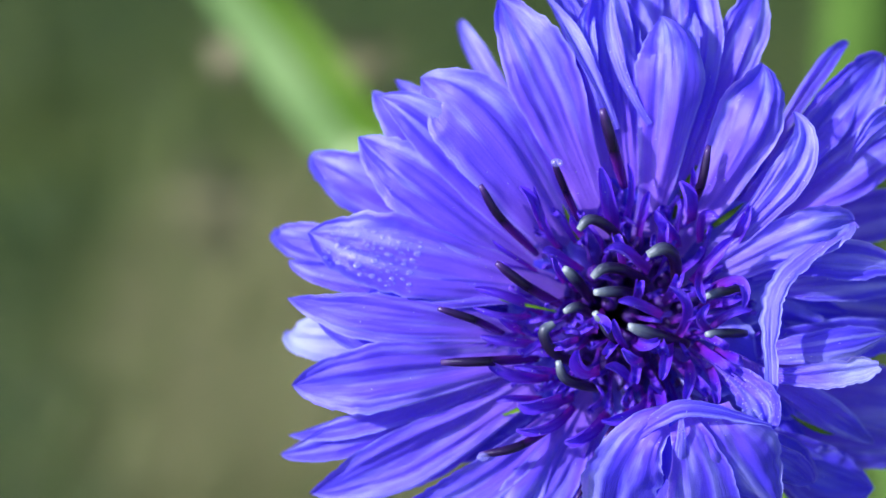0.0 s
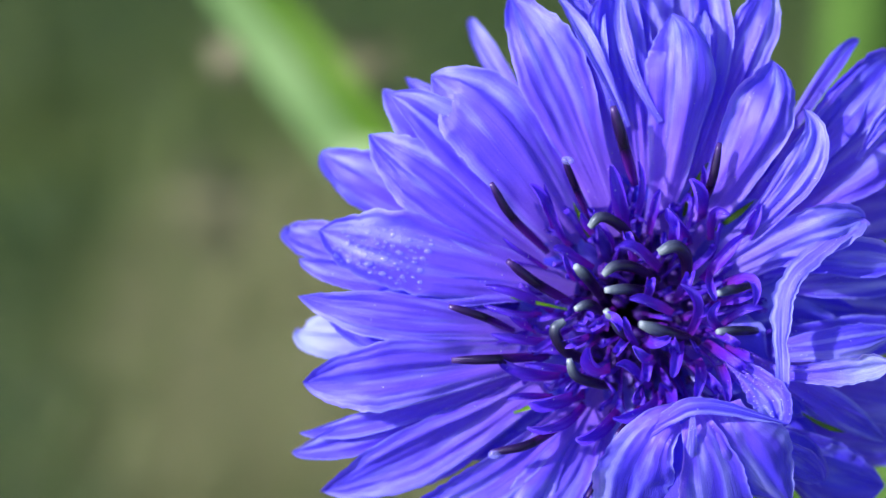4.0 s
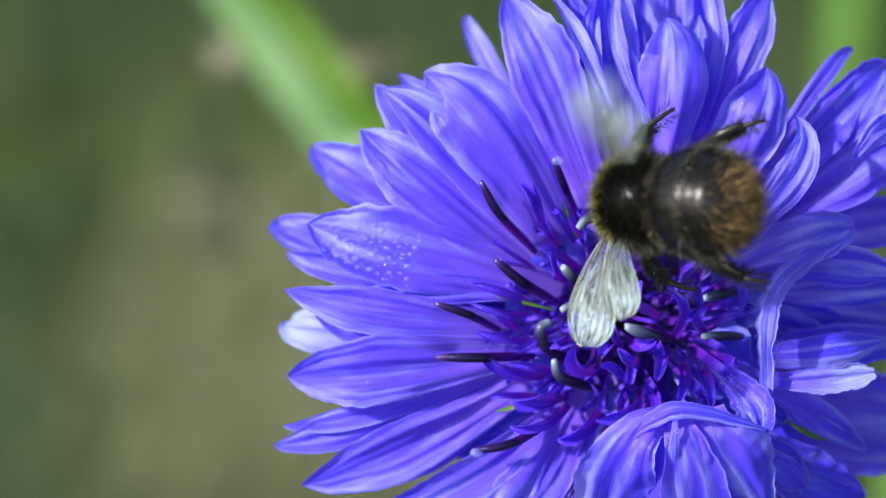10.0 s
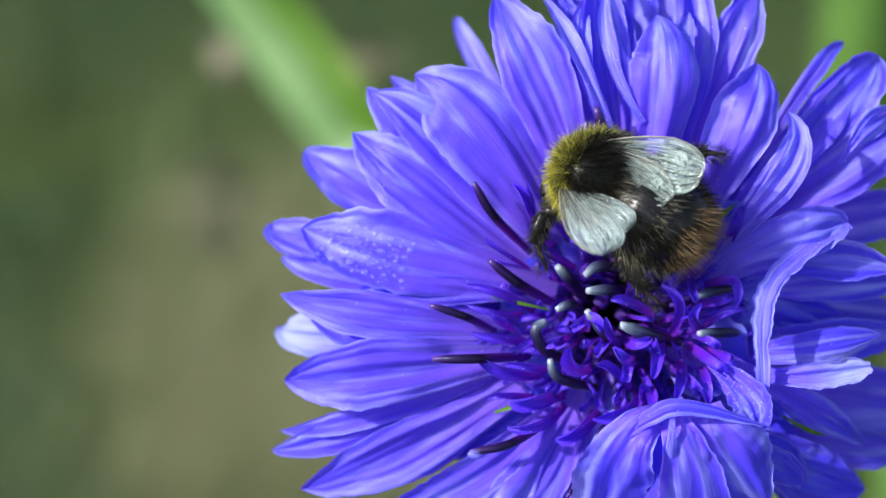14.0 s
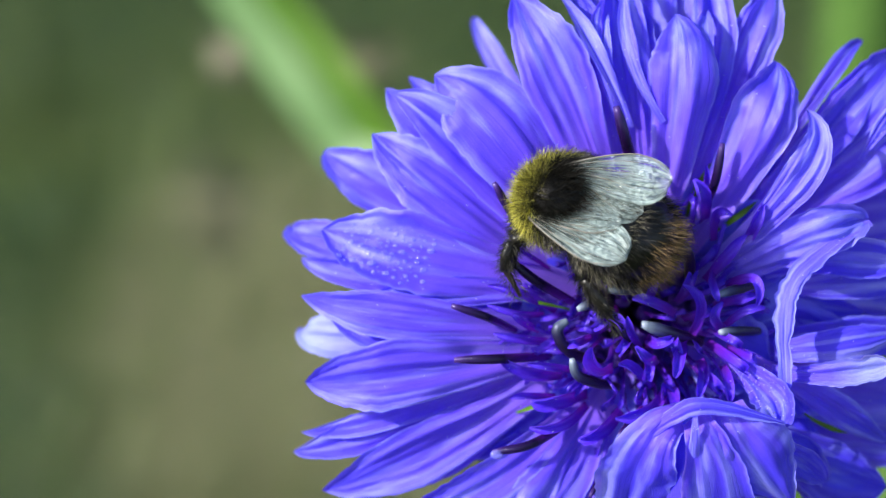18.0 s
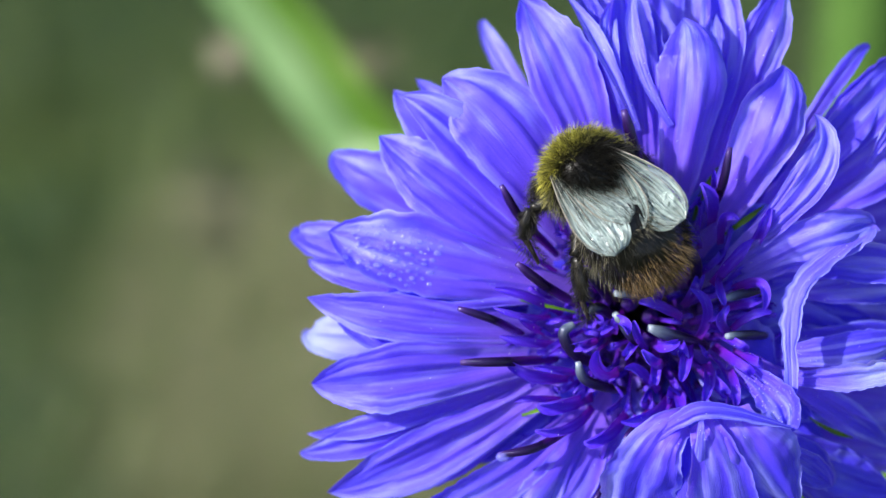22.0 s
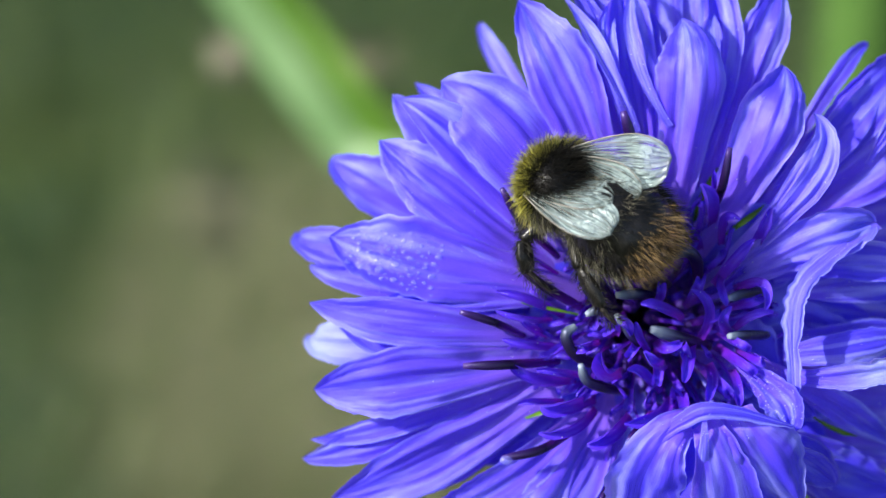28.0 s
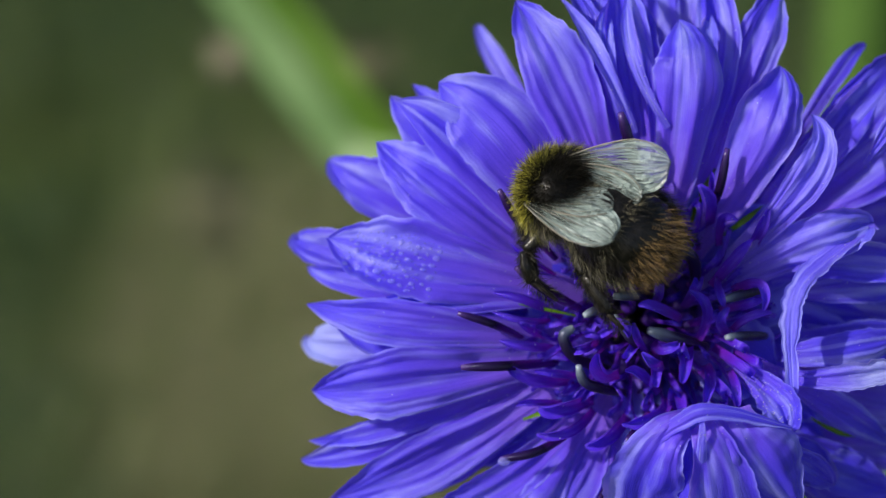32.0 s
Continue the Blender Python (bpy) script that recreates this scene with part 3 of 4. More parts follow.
    lobe(f, (7.09, -8.33, 1), (10.15, -9.45, 1.91), (13.68, -11.77, -1.86), 2.97, cup=0.2, root=0.5, v0=0.35)
    lobe(f, (8.68, -8.33, 1), (13.52, -10.59, -2.2), (17.98, -12.7, -5.3), 3.85, cup=0.15, v0=0.35)
    lobe(f, (9.05, -9.76, -2), (13.41, -11.99, -4.22), (16.95, -15.72, -8.37), 4.09, v0=0.35)
    f = floret((-3.95, -7.47, -1))
    lobe(f, (-4.15, -7.47, -1), (-10.02, -11.48, 1.28), (-16.82, -13.89, -0.9), 3.77, cup=0.15)
    lobe(f, (-3.14, -8.07, -1), (-6.45, -12.67, 1.34), (-10.39, -16.88, -0.63), 5.4)
    lobe(f, (-2.74, -8.47, -1), (-4.42, -13.16, 0.37), (-5.94, -18.2, -1.53), 4.8)
    lobe(f, (-3.44, -7.81, -3), (-9.92, -13.27, -4.73), (-17.39, -14.42, -7.92), 3.29)
    f = floret((-6.76, -4.85, -1))
    lobe(f, (-7.17, -5.66, -1), (-15.0, -9.79, 0.15), (-22.45, -12.75, -2.41), 4.6, cup=0.12, twist=0)
    lobe(f, (-7.17, -3.85, -1), (-16.77, -4.22, 1.2), (-23.7, -4.94, -1.02), 5.17, cup=0.12)
    lobe(f, (-7.54, -5.31, -2), (-18.02, -8.14, -0.87), (-24.53, -10.04, -3.99), 2.81, cup=0.2)
    lobe(f, (-7.54, -4.91, -2), (-17.21, -7.22, -0.34), (-24.03, -8.63, -3.17), 1.92)
    lobe(f, (-7.1, -6.18, -3), (-14.01, -9.82, -2.76), (-19.82, -12.15, -6.04), 4.06)
    f = floret((-6.97, -0.63, -1))
    lobe(f, (-7.97, -1.64, -1), (-16.77, -0.17, 1.2), (-24.16, 1.26, -1.22), 3.77, cup=0.12)
    lobe(f, (-12.39, -1.71, -3), (-20.6, -1.85, -4.8), (-24.39, -1.25, -7.69), 3.5, mat=PETAL_BACK, point=2.5)
    lobe(f, (-8.32, 2.36, -3), (-20.56, 4.8, -3.84), (-25.0, 5.96, -6.87), 3.47)
    lobe(f, (-8.35, 1.56, -2), (-18.86, 2.38, -1.81), (-24.18, 3.86, -4.23), 2.1)
    lobe(f, (-7.51, 4.39, -3), (-17.29, 8.48, -3.83), (-22.51, 11.49, -6.81), 4.7)
    lobe(f, (-7.54, -1.27, -2), (-15.61, -1.63, -0.73), (-22.15, -0.08, -2.93), 3.61)
    # this floret's one pale lobe is added as the sunlit patch on its neighbour
    f = floret((11.88, 9.25, -2))
    lobe(f, (15.52, 10.78, 0.5), (17.39, 13.36, 0.78), (20.05, 14.94, -2.47), 1.99, mat=PETAL_PALE_LIT, cup=0.4, v0=0.4, root=0.3, folds=0.3)
    # shorter lobes of the row beneath
    rng = random.Random(21)
    for k in range(13):
        a = 2 * math.pi * k / 13 + 0.2
        f = floret((math.cos(a) * 5.2, math.sin(a) * 5.2, -3.0))
        for da in (-0.16, 0.14):
            g = a + da + rng.uniform(-0.06, 0.06)
            r = rng.uniform(15.0, 17.5)
            ca, sa = math.cos(g), math.sin(g)
            lobe(f, (ca * 4.4, sa * 4.4, -3.2), (ca * 10, sa * 10, -3.4), (ca * r, sa * r, -4.6), rng.uniform(4.2, 5.4), cup=0.2)


def disc():
    anther([(-4.35, 0.58, -1), (-7.27, 2.23, 2), (-9.3, 3.78, 3)], 0.5, ANTHER_DARK)
    anther([(-2.34, -3.65, -1), (-5.11, -2.61, 2.5), (-6.06, -1.08, 3.5), (-5.35, -0.38, 3.5)], 0.56, ANTHER)
    anther([(-1.33, -5.26, -1), (-3.31, -4.77, 2), (-4.62, -4.17, 3), (-5.04, -3.04, 3.5)], 0.5, ANTHER)
    anther([(-2.6, 1.2, 0), (-3.68, 2.52, 3), (-4.63, 3.43, 4)], 0.56, ANTHER)
    anther([(1.4, 2.4, 0), (-0.42, 3.3, 3), (-1.86, 3.43, 4), (-2.72, 2.77, 4)], 0.54, ANTHER)
    anther([(1.2, 1.2, 0), (-0.61, 1.77, 3), (-2.56, 1.75, 4)], 0.54, ANTHER)
    anther([(-2.46, 0.03, 1), (-3.59, 0.76, 3.5), (-4.67, 0.42, 4)], 0.48, ANTHER)
    anther([(0.4, -3.2, 0), (-1.2, -1.3, 3), (-2.56, 0.38, 4)], 0.54, ANTHER)
    anther([(4.2, -2.0, 0), (1.94, -1.3, 3), (-0.21, -0.6, 4)], 0.64, ANTHER)
    anther([(0.68, 4.2, -1), (-1.37, 6.18, 2.5), (-2.81, 6.84, 3.5), (-3.63, 6.09, 3.5)], 0.52, ANTHER)
    anther([(3.48, 2.0, 0), (3.12, 4.01, 3), (2.25, 4.8, 4), (1.11, 4.33, 4)], 0.62, ANTHER)
    anther([(-0.2, 9.2, 0), (-1.2, 11.88, 3), (-2.01, 14.46, 4)], 0.56, ANTHER_DARK)
    anther([(-3.35, 6.81, -1), (-4.5, 8.95, 2), (-5.39, 10.88, 3.5)], 0.38, ANTHER_DARK)
    anther([(-6.36, 4.4, -1), (-9.05, 6.97, 2), (-10.44, 9.2, 3)], 0.42, ANTHER_DARK)
    anther([(4.3, 7.21, -1), (5.0, 9.15, 2), (5.48, 11.96, 3)], 0.44, ANTHER_DARK)
    anther([(7.31, 4.8, -1), (8.68, 6.79, 1), (9.47, 8.58, 1)], 0.48, ANTHER_DARK)
    anther([(-6.36, -3.04, -1), (-10.05, -3.07, 3), (-13.2, -3.12, 3.5)], 0.48, ANTHER_DARK)
    anther([(-4.35, -7.27, -1), (-7.68, -9.0, 2.5), (-10.52, -9.59, 3)], 0.44, ANTHER_DARK)
    anther([(-8.78, -1.23, -1), (-11.02, -0.14, 2), (-13.39, 0.62, 2.5)], 0.4, ANTHER_DARK)
    anther([(8.4, -1.2, 0), (6.77, -1.13, 2), (5.29, -1.18, 3)], 0.48, ANTHER)
    anther([(8.4, 1.92, 0), (6.77, 1.83, 2), (5.29, 1.46, 3)], 0.48, ANTHER)
    anther([(0.48, -6.46, -1), (-0.74, -7.46, 2), (-1.71, -8.41, 3)], 0.4, ANTHER_DARK)
    anther([(-1.88, -9.76, -2), (-2.6, -11.2, 0), (-3.65, -12.9, 1)], 0.32, ANTHER_DARK)
    strap((-5.96, 0.17, -1), (-8.44, 1.43, 1.5), (-10.83, 2.03, 2), 0.88)
    strap((-6.36, 3.19, -1), (-8.23, 4.4, 1), (-9.55, 5.43, 1.5), 0.48)
    strap((-5.56, 5.6, -1), (-6.65, 7.58, 1.5), (-7.74, 9.07, 2), 1.04)
    strap((-3.2, 3.2, 0), (-5.11, 4.21, 2.5), (-6.04, 4.52, 3), 0.96)
    strap((-0.73, 5.6, -1), (-1.53, 7.96, 2), (-2.08, 10.44, 2.5), 1.36)
    strap((3.6, 4.8, 0), (2.73, 6.18, 3), (1.82, 7.47, 3.5), 1.2)
    strap((4.58, 6.41, -1), (4.12, 7.96, 2), (3.4, 9.44, 3), 1.28)
    strap((4.7, 8.82, -1), (4.5, 9.57, 1), (4.49, 10.47, 1.5), 0.56)
    strap((5.2, 5.2, 0), (5.09, 6.96, 3), (6.04, 6.95, 4), 0.88)
    strap((4.5, 2.41, 1), (5.88, 4.21, 3), (7.06, 5.58, 4), 1.12)
    strap((7.2, 4.8, 0), (7.76, 5.99, 2), (8.41, 7.76, 2.5), 1.04)
    strap((3.43, -1.56, 1), (3.81, 0.69, 4), (2.55, 2.16, 5), 0.96)
    strap((2.82, -1.53, 2), (2.37, -3.02, 4), (2.01, -4.25, 4.5), 1.12)
    strap((4.1, -3.16, 1), (4.18, -4.25, 3), (3.78, -5.71, 3.5), 1.04)
    strap((5.69, -3.55, 1), (5.88, -4.64, 3), (5.99, -6.02, 3), 0.96)
    strap((-1.33, -6.86, -1), (-2.92, -8.05, 2), (-4.52, -8.61, 2.5), 1.28)
    strap((-3.75, -6.46, -1), (-5.68, -7.66, 2), (-7.91, -7.82, 2.5), 1.04)
    strap((-3.75, -5.66, -1), (-6.08, -5.96, 2), (-7.72, -5.93, 2.5), 1.36)
    strap((-5.96, -5.86, -1), (-7.84, -5.79, 1.5), (-9.32, -5.92, 2), 0.64)
    strap((-5.16, -4.25, -1), (-8.06, -4.1, 2), (-10.04, -3.01, 2.5), 1.12)
    strap((-4.35, -4.05, -1), (-6.28, -3.7, 2), (-8.07, -3.48, 2.5), 0.72)
    strap((0.72, -5.14, 1), (-0.61, -3.85, 3), (-1.86, -3.49, 4), 0.96)
    strap((1.52, -5.54, 1), (0.21, -6.83, 2.5), (-1.99, -7.2, 3), 1.2)
    strap((1.04, -3.11, 2), (0.1, -3.02, 4), (-0.72, -2.14, 4.5), 1.04)
    strap((-2.06, -3.75, 1), (-3.42, -3.41, 4), (-3.67, -2.2, 5), 1.36)
    strap((5.89, -1.17, 1), (4.84, -0.1, 3.5), (5.38, 0.97, 4), 0.88)
    strap((5.89, 2.02, 1), (7.53, 2.45, 4), (7.66, 0.71, 4.5), 0.96)
    strap((5.89, -0.77, 1), (6.86, 0.08, 3), (8.43, 0.39, 3), 0.8)
    strap((2.23, 0.05, 2), (0.45, 0.9, 4.5), (-0.95, 1.11, 5), 1.04)
    strap((-0.15, -2.32, 2), (-1.08, -1.07, 4), (-1.3, -0.07, 4.5), 0.72)
    strap((1.52, 3.21, 1), (-0.29, 4.41, 4), (-1.5, 4.6, 4.5), 1.2)
    strap((-4.4, 2.4, 0), (-5.09, 3.22, 2), (-5.53, 4.41, 3), 0.64)
    strap((5.1, 3.21, 1), (4.59, 2.06, 4), (4.93, 0.98, 4.5), 0.8)
    strap((-7.17, -1.23, -1), (-8.44, -0.55, 1.5), (-9.05, -0.14, 2), 0.72)
    strap((-5.96, -2.04, -1), (-8.44, -1.74, 1.5), (-10.43, -1.33, 2), 0.88)
    strap((-6.76, -0.03, -1), (-8.83, 0.03, 1.2), (-10.9, 0.64, 1.5), 0.64)
    strap((-0.33, 5.6, -1), (0.09, 8.37, 1.5), (-0.15, 10.73, 2), 0.72)
    strap((0.8, 5.6, 0), (1.04, 7.57, 2), (1.39, 8.74, 2.5), 0.8)
    strap((-3.2, 5.6, 0), (-3.71, 6.38, 2), (-4.15, 7.16, 3), 0.8)
    strap((-4.75, 4.8, -1), (-5.84, 6.39, 1), (-6.65, 9.16, 1.5), 0.64)
    strap((2.49, -6.46, -1), (2.11, -5.54, 1), (1.44, -4.69, 2), 1.6)
    strap((0.25, -1.53, 2), (0.88, -1.85, 4), (1.86, -1.46, 4), 0.96)
    strap((-2.52, -1.13, 2), (-2.25, -0.28, 4), (-1.66, -1.07, 4), 0.96)
    for bx, by, tx, ty, w in ((4.4, -0.6, 6.6, -2.3, 1.0), (4.8, -2.0, 7.0, -3.9, 1.1), (3.6, -3.4, 5.2, -5.2, 1.0), (5.2, 0.6, 7.4, 1.6, 0.9),
                              (1.6, -0.6, 2.2, -2.6, 1.0), (-0.4, -0.8, -1.6, -2.6, 0.9), (0.4, 0.6, 0.5, 2.4, 0.9), (-1.6, 0.4, -3.4, -0.8, 0.8),
                              (2.6, 0.8, 3.4, 2.8, 1.0), (3.0, -0.4, 4.6, 0.6, 0.9), (0.6, -2.2, 0.2, -4.4, 1.0), (-3.4, -1.6, -5.2, -1.8, 0.9),
                              (6.2, -2.4, 7.8, -2.8, 1.0), (2.0, -4.6, 2.4, -6.6, 1.1), (-0.2, 3.2, -1.2, 5.6, 1.0), (2.2, 4.2, 2.4, 6.4, 1.0)):
        strap((bx, by, -0.5), [((bx + tx) / 2, (by + ty) / 2, 2.6), (bx * 0.2 + tx * 0.8, by * 0.2 + ty * 0.8, 3.5)], (tx, ty, 3.0), w)
    put('bract_tip', blade('bract_tip', (3.38, 6.42, -2), (3.86, 8.61, -0.6), (5.35, 11.05, -1.5), 0.45, LEAF_FRESH, 0.2, nu=6, nv=8, folds=0.05), flower, 'bright green bract tip')
    put('bract_tip', blade('bract_tip', (5.5, 5.93, -1), (6.76, 6.88, 0.4), (8.38, 8.09, -0.5), 0.45, LEAF_FRESH, 0.2, nu=6, nv=8, folds=0.05), flower, 'bright green bract tip')
    put('bract_tip', blade('bract_tip', (-3.14, 5.0, -1), (-3.93, 6.4, 0.2), (-4.58, 8.01, -0.5), 0.36, LEAF_FRESH, 0.2, nu=6, nv=8, folds=0.05), flower, 'bright green bract tip')
    put('bract_tip', blade('bract_tip', (-5.0, 0.32, 0), (-7.22, 0.81, 0.6), (-9.2, 1.2, 0.2), 0.27, LEAF_FRESH, 0.2, nu=6, nv=8, folds=0.05), flower, 'bright green bract tip')
    put('bract_tip', blade('bract_tip', (-8.78, -7.07, -1), (-7.41, -6.46, 0.3), (-6.4, -5.92, 0), 0.39, LEAF_FRESH, 0.2, nu=6, nv=8, folds=0.05), flower, 'bright green bract tip')
    put('bract_tip', blade('bract_tip', (11.88, -7.13, -2), (13.35, -7.99, -1), (15.11, -8.55, -2), 0.36, LEAF_FRESH, 0.2, nu=6, nv=8, folds=0.05), flower, 'bright green bract tip')
    rng = random.Random(11)
    for k in range(150):
        a = k * 2.39996
        r = 0.8 + 0.66 * math.sqrt(k)
        bx, by = math.cos(a) * r * 0.8, math.sin(a) * r * 0.8
        g = a + rng.uniform(-0.9, 0.9)
        out = rng.uniform(0.9, 2.3) * (0.6 + r * 0.14)
        tx, ty = bx + math.cos(g) * out, by + math.sin(g) * out
        top = 1.7 - 0.035 * r * r + rng.uniform(-1.4, 0.6)
        bend = rng.uniform(-0.5, 0.5)
        hook = rng.uniform(0.4, 1.1)
        path = [((bx * 0.6 + tx * 0.4) - math.sin(g) * bend, (by * 0.6 + ty * 0.4) + math.cos(g) * bend, top - 0.5), (tx, ty, top + rng.uniform(-0.2, 0.5))]
        strap((bx * 0.85, by * 0.85, -3.6), path, (tx + math.cos(g + 5 * bend) * hook * 0.6, ty + math.sin(g + 5 * bend) * hook * 0.6, top - hook), rng.uniform(0.45, 0.8), curl=rng.uniform(-0.3, 0.3))
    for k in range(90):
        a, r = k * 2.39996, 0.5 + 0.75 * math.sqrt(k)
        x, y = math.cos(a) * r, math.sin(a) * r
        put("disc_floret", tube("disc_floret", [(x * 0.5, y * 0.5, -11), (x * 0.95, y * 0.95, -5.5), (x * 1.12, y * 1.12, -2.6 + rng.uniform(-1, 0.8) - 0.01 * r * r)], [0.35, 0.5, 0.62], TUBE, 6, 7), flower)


def surface(ob, v0, v1, u0, u1, rng, nu=27):
    """A random place on a petal between the given shares of its length and breadth, and its normal."""
    me = ob.data
    nv = len(me.vertices) // nu
    i, j = rng.uniform(v0, v1) * (nv - 2), rng.uniform(u0, u1) * (nu - 2)
    a = int(i) * nu + int(j)
    p, q, r = me.vertices[a].co, me.vertices[a + 1].co, me.vertices[a + nu].co
    n = (q - p).cross(r - p).normalized()
    if n.z < 0:
        n = -n
    return p + (q - p) * (j % 1) + (r - p) * (i % 1), n


def drop(name, p, n, r, flat, parent):
    """A bead of water lying on a petal."""
    ob = put(name, BEAD, parent)
    ob.matrix_basis = Matrix.Translation(p + n * (r * flat * 0.35 * MM)) @ n.to_track_quat("Z", "Y").to_matrix().to_4x4() @ Matrix.Diagonal((r * 1.25, r * 0.9, r * flat, 1))
    return ob


def involucre():
    put("involucre", ball("involucre", (0, 0, -16), (5.2, 5.2, 7.0), BRACT, Matrix.Rotation(radians(90), 3, "X")), flower, "green scaly base of the flower head")
    for row in range(6):
        for k in range(11):
            a = 2 * math.pi * (k + 0.5 * (row % 2)) / 11
            z = -21.5 + row * 2.1
            r = 5.3 * math.sqrt(max(0.05, 1 - ((z + 16) / 7.2) ** 2)) + 0.15
            z2 = z + 3.6
            r2 = 5.3 * math.sqrt(max(0.05, 1 - ((z2 + 16) / 7.2) ** 2)) + 0.55
            ca, sa = math.cos(a), math.sin(a)
            put("bract", blade("bract", (ca * r, sa * r, z), (ca * (r + r2) / 2 * 1.03, sa * (r + r2) / 2 * 1.03, (z + z2) / 2), (ca * r2, sa * r2, z2), 2.7, BRACT, -0.2, facing=(ca, sa, 0.2), root=0.8, widest=0.4, nu=4, nv=6, seed=row * 11 + k), flower)
    down = PLANE.to_3x3().inverted() @ Vector((0, 0, -1))
    p0 = Vector((0, 0, -22))
    pts = [(0, 0, -21), tuple(p0 + Vector((0, -2, -7))), tuple(p0 + down * 60 + Vector((0, 0, -22))), tuple(p0 + down * 200 + Vector((2, 0, -30))), tuple(p0 + down * 410 + Vector((0, 0, -30)))]
    put("stem", tube("stem", pts, [1.5, 1.4, 1.5, 1.7, 2.0], STEM, 24, 10), flower, "thin ribbed green stem")


BEAD = ball("bead", (0, 0, 0), (1, 1, 1), DEW, None, 12, 8)


def dew(petal):
    """Beads of dew on one petal, some on its neighbour, and a drop on two anthers."""
    rng = random.Random(8)
    placed = []
    for k in range(700):
        p, n = surface(petal, 0.46, 0.90, 0.08, 0.82, rng)
        r = rng.choice((0.07, 0.09, 0.12, 0.15, 0.19, 0.24)) * rng.uniform(0.8, 1.2)
        if len(placed) < 120 and all((p - q).length > (r + o) * 1.35 * MM for q, o in placed):
            placed.append((p, r))
            drop("dew_drop", p, n, r, 0.55, petal)
    for at, r in (((-5.15, 10.75, 3.6), 0.36), ((-1.5, -8.55, 3.2), 0.4), ((-10.25, -9.7, 3.1), 0.36)):
        drop("dew_drop", Vector(at) * MM, Vector((0, 0, 1)), r, 0.9, flower)


def pollen():
    """White grains strewn over the lower halves of the petals."""
    rng = random.Random(17)
    verts, faces = [], []
    for ob in [o for o in flower.children_recursive if o.name.startswith("lobe")]:
        for _ in range(9):
            p, n = surface(ob, 0.05, rng.choice((0.3, 0.45, 0.7)), 0.08, 0.92, rng)
            r = rng.uniform(0.018, 0.045) * MM
            k = len(verts)
            p = p + n * r * 0.6
            verts += [p + Vector(d) * r for d in ((1, 0, 0), (-1, 0, 0), (0, 1, 0), (0, -1, 0), (0, 0, 1), (0, 0, -1))]
            faces += [(k + a, k + b, k + c) for a in (0, 1) for b in (2, 3) for c in (4, 5)]
    for _ in range(120):
        p, n = surface(LOBES["dusted"], 0.1, rng.choice((0.5, 0.9)), 0.05, 0.95, rng)
        r = rng.uniform(0.02, 0.06) * MM
        k = len(verts)
        verts += [p + n * r * 0.6 + Vector(d) * r for d in ((1, 0, 0), (-1, 0, 0), (0, 1, 0), (0, -1, 0), (0, 0, 1), (0, 0, -1))]
        faces += [(k + a, k + b, k + c) for a in (0, 1) for b in (2, 3) for c in (4, 5)]
    for ob in [o for o in flower.children if o.name.startswith("disc_lobe")]:
        p, n = surface(ob, 0.3, 0.95, 0.1, 0.9, rng, 9)
        r = rng.uniform(0.02, 0.045) * MM
        k = len(verts)
        verts += [p + n * r * 0.6 + Vector(d) * r for d in ((1, 0, 0), (-1, 0, 0), (0, 1, 0), (0, -1, 0), (0, 0, 1), (0, 0, -1))]
        faces += [(k + a, k + b, k + c) for a in (0, 1) for b in (2, 3) for c in (4, 5)]
    ob = put("pollen", mesh_of("pollen", verts, faces, POLLEN), flower, "scattered white pollen grains")
    tagged(ob, kind="stuff")


# ---- the bumblebee ----
bee = thing("bumblebee", "furry bumblebee with a yellow collar and amber tail", "bumblebee")
bee.scale = (0.95, 0.95, 0.95)
WINGS, LEGS = {}, {}


def fur(name, label, mat, seeds, length, width, parent, gravity=0.35):
    """Fine hairs: each a thin bent blade standing on the body. seeds: (place, normal, backward) in mm."""
    rng = random.Random(len(name) * 7)
    verts, faces = [], []
    for p, nrm, back in seeds:
        d = (nrm + back * gravity + Vector((rng.gauss(0, 0.30), rng.gauss(0, 0.30), rng.gauss(0, 0.30)))).normalized()
        s = d.cross(Vector((rng.gauss(0, 1), rng.gauss(0, 1), rng.gauss(0, 1)))).normalized() * width
        h = length * rng.choice((0.6, 0.75, 0.9, 1.05, 1.35)) * rng.uniform(0.9, 1.1)
        bend = back * (h * 0.22 * rng.uniform(0.3, 1.3))
        k = len(verts)
        verts += [(p - s) * MM, (p + s) * MM, (p + d * h * 0.55 + s * 0.7 + bend * 0.3) * MM, (p + d * h * 0.55 - s * 0.7 + bend * 0.3) * MM, (p + d * h + bend) * MM]
        faces += [(k, k + 1, k + 2, k + 3), (k + 3, k + 2, k + 4)]
    return put(name, mesh_of(name, verts, faces, mat, smooth=False), parent, label)


def on_ball(rng, centre, radii, turn, keep):
    """A random place on an ellipsoid, for which keep(unit direction) holds."""
    while True:
        u = Vector((rng.gauss(0, 1), rng.gauss(0, 1), rng.gauss(0, 1))).normalized()
        if keep(u):
            p = Vector((u.x * radii[0], u.y * radii[1], u.z * radii[2]))
            n = Vector((u.x / radii[0], u.y / radii[1], u.z / radii[2])).normalized()
            return Vector(centre) + turn @ p, turn @ n


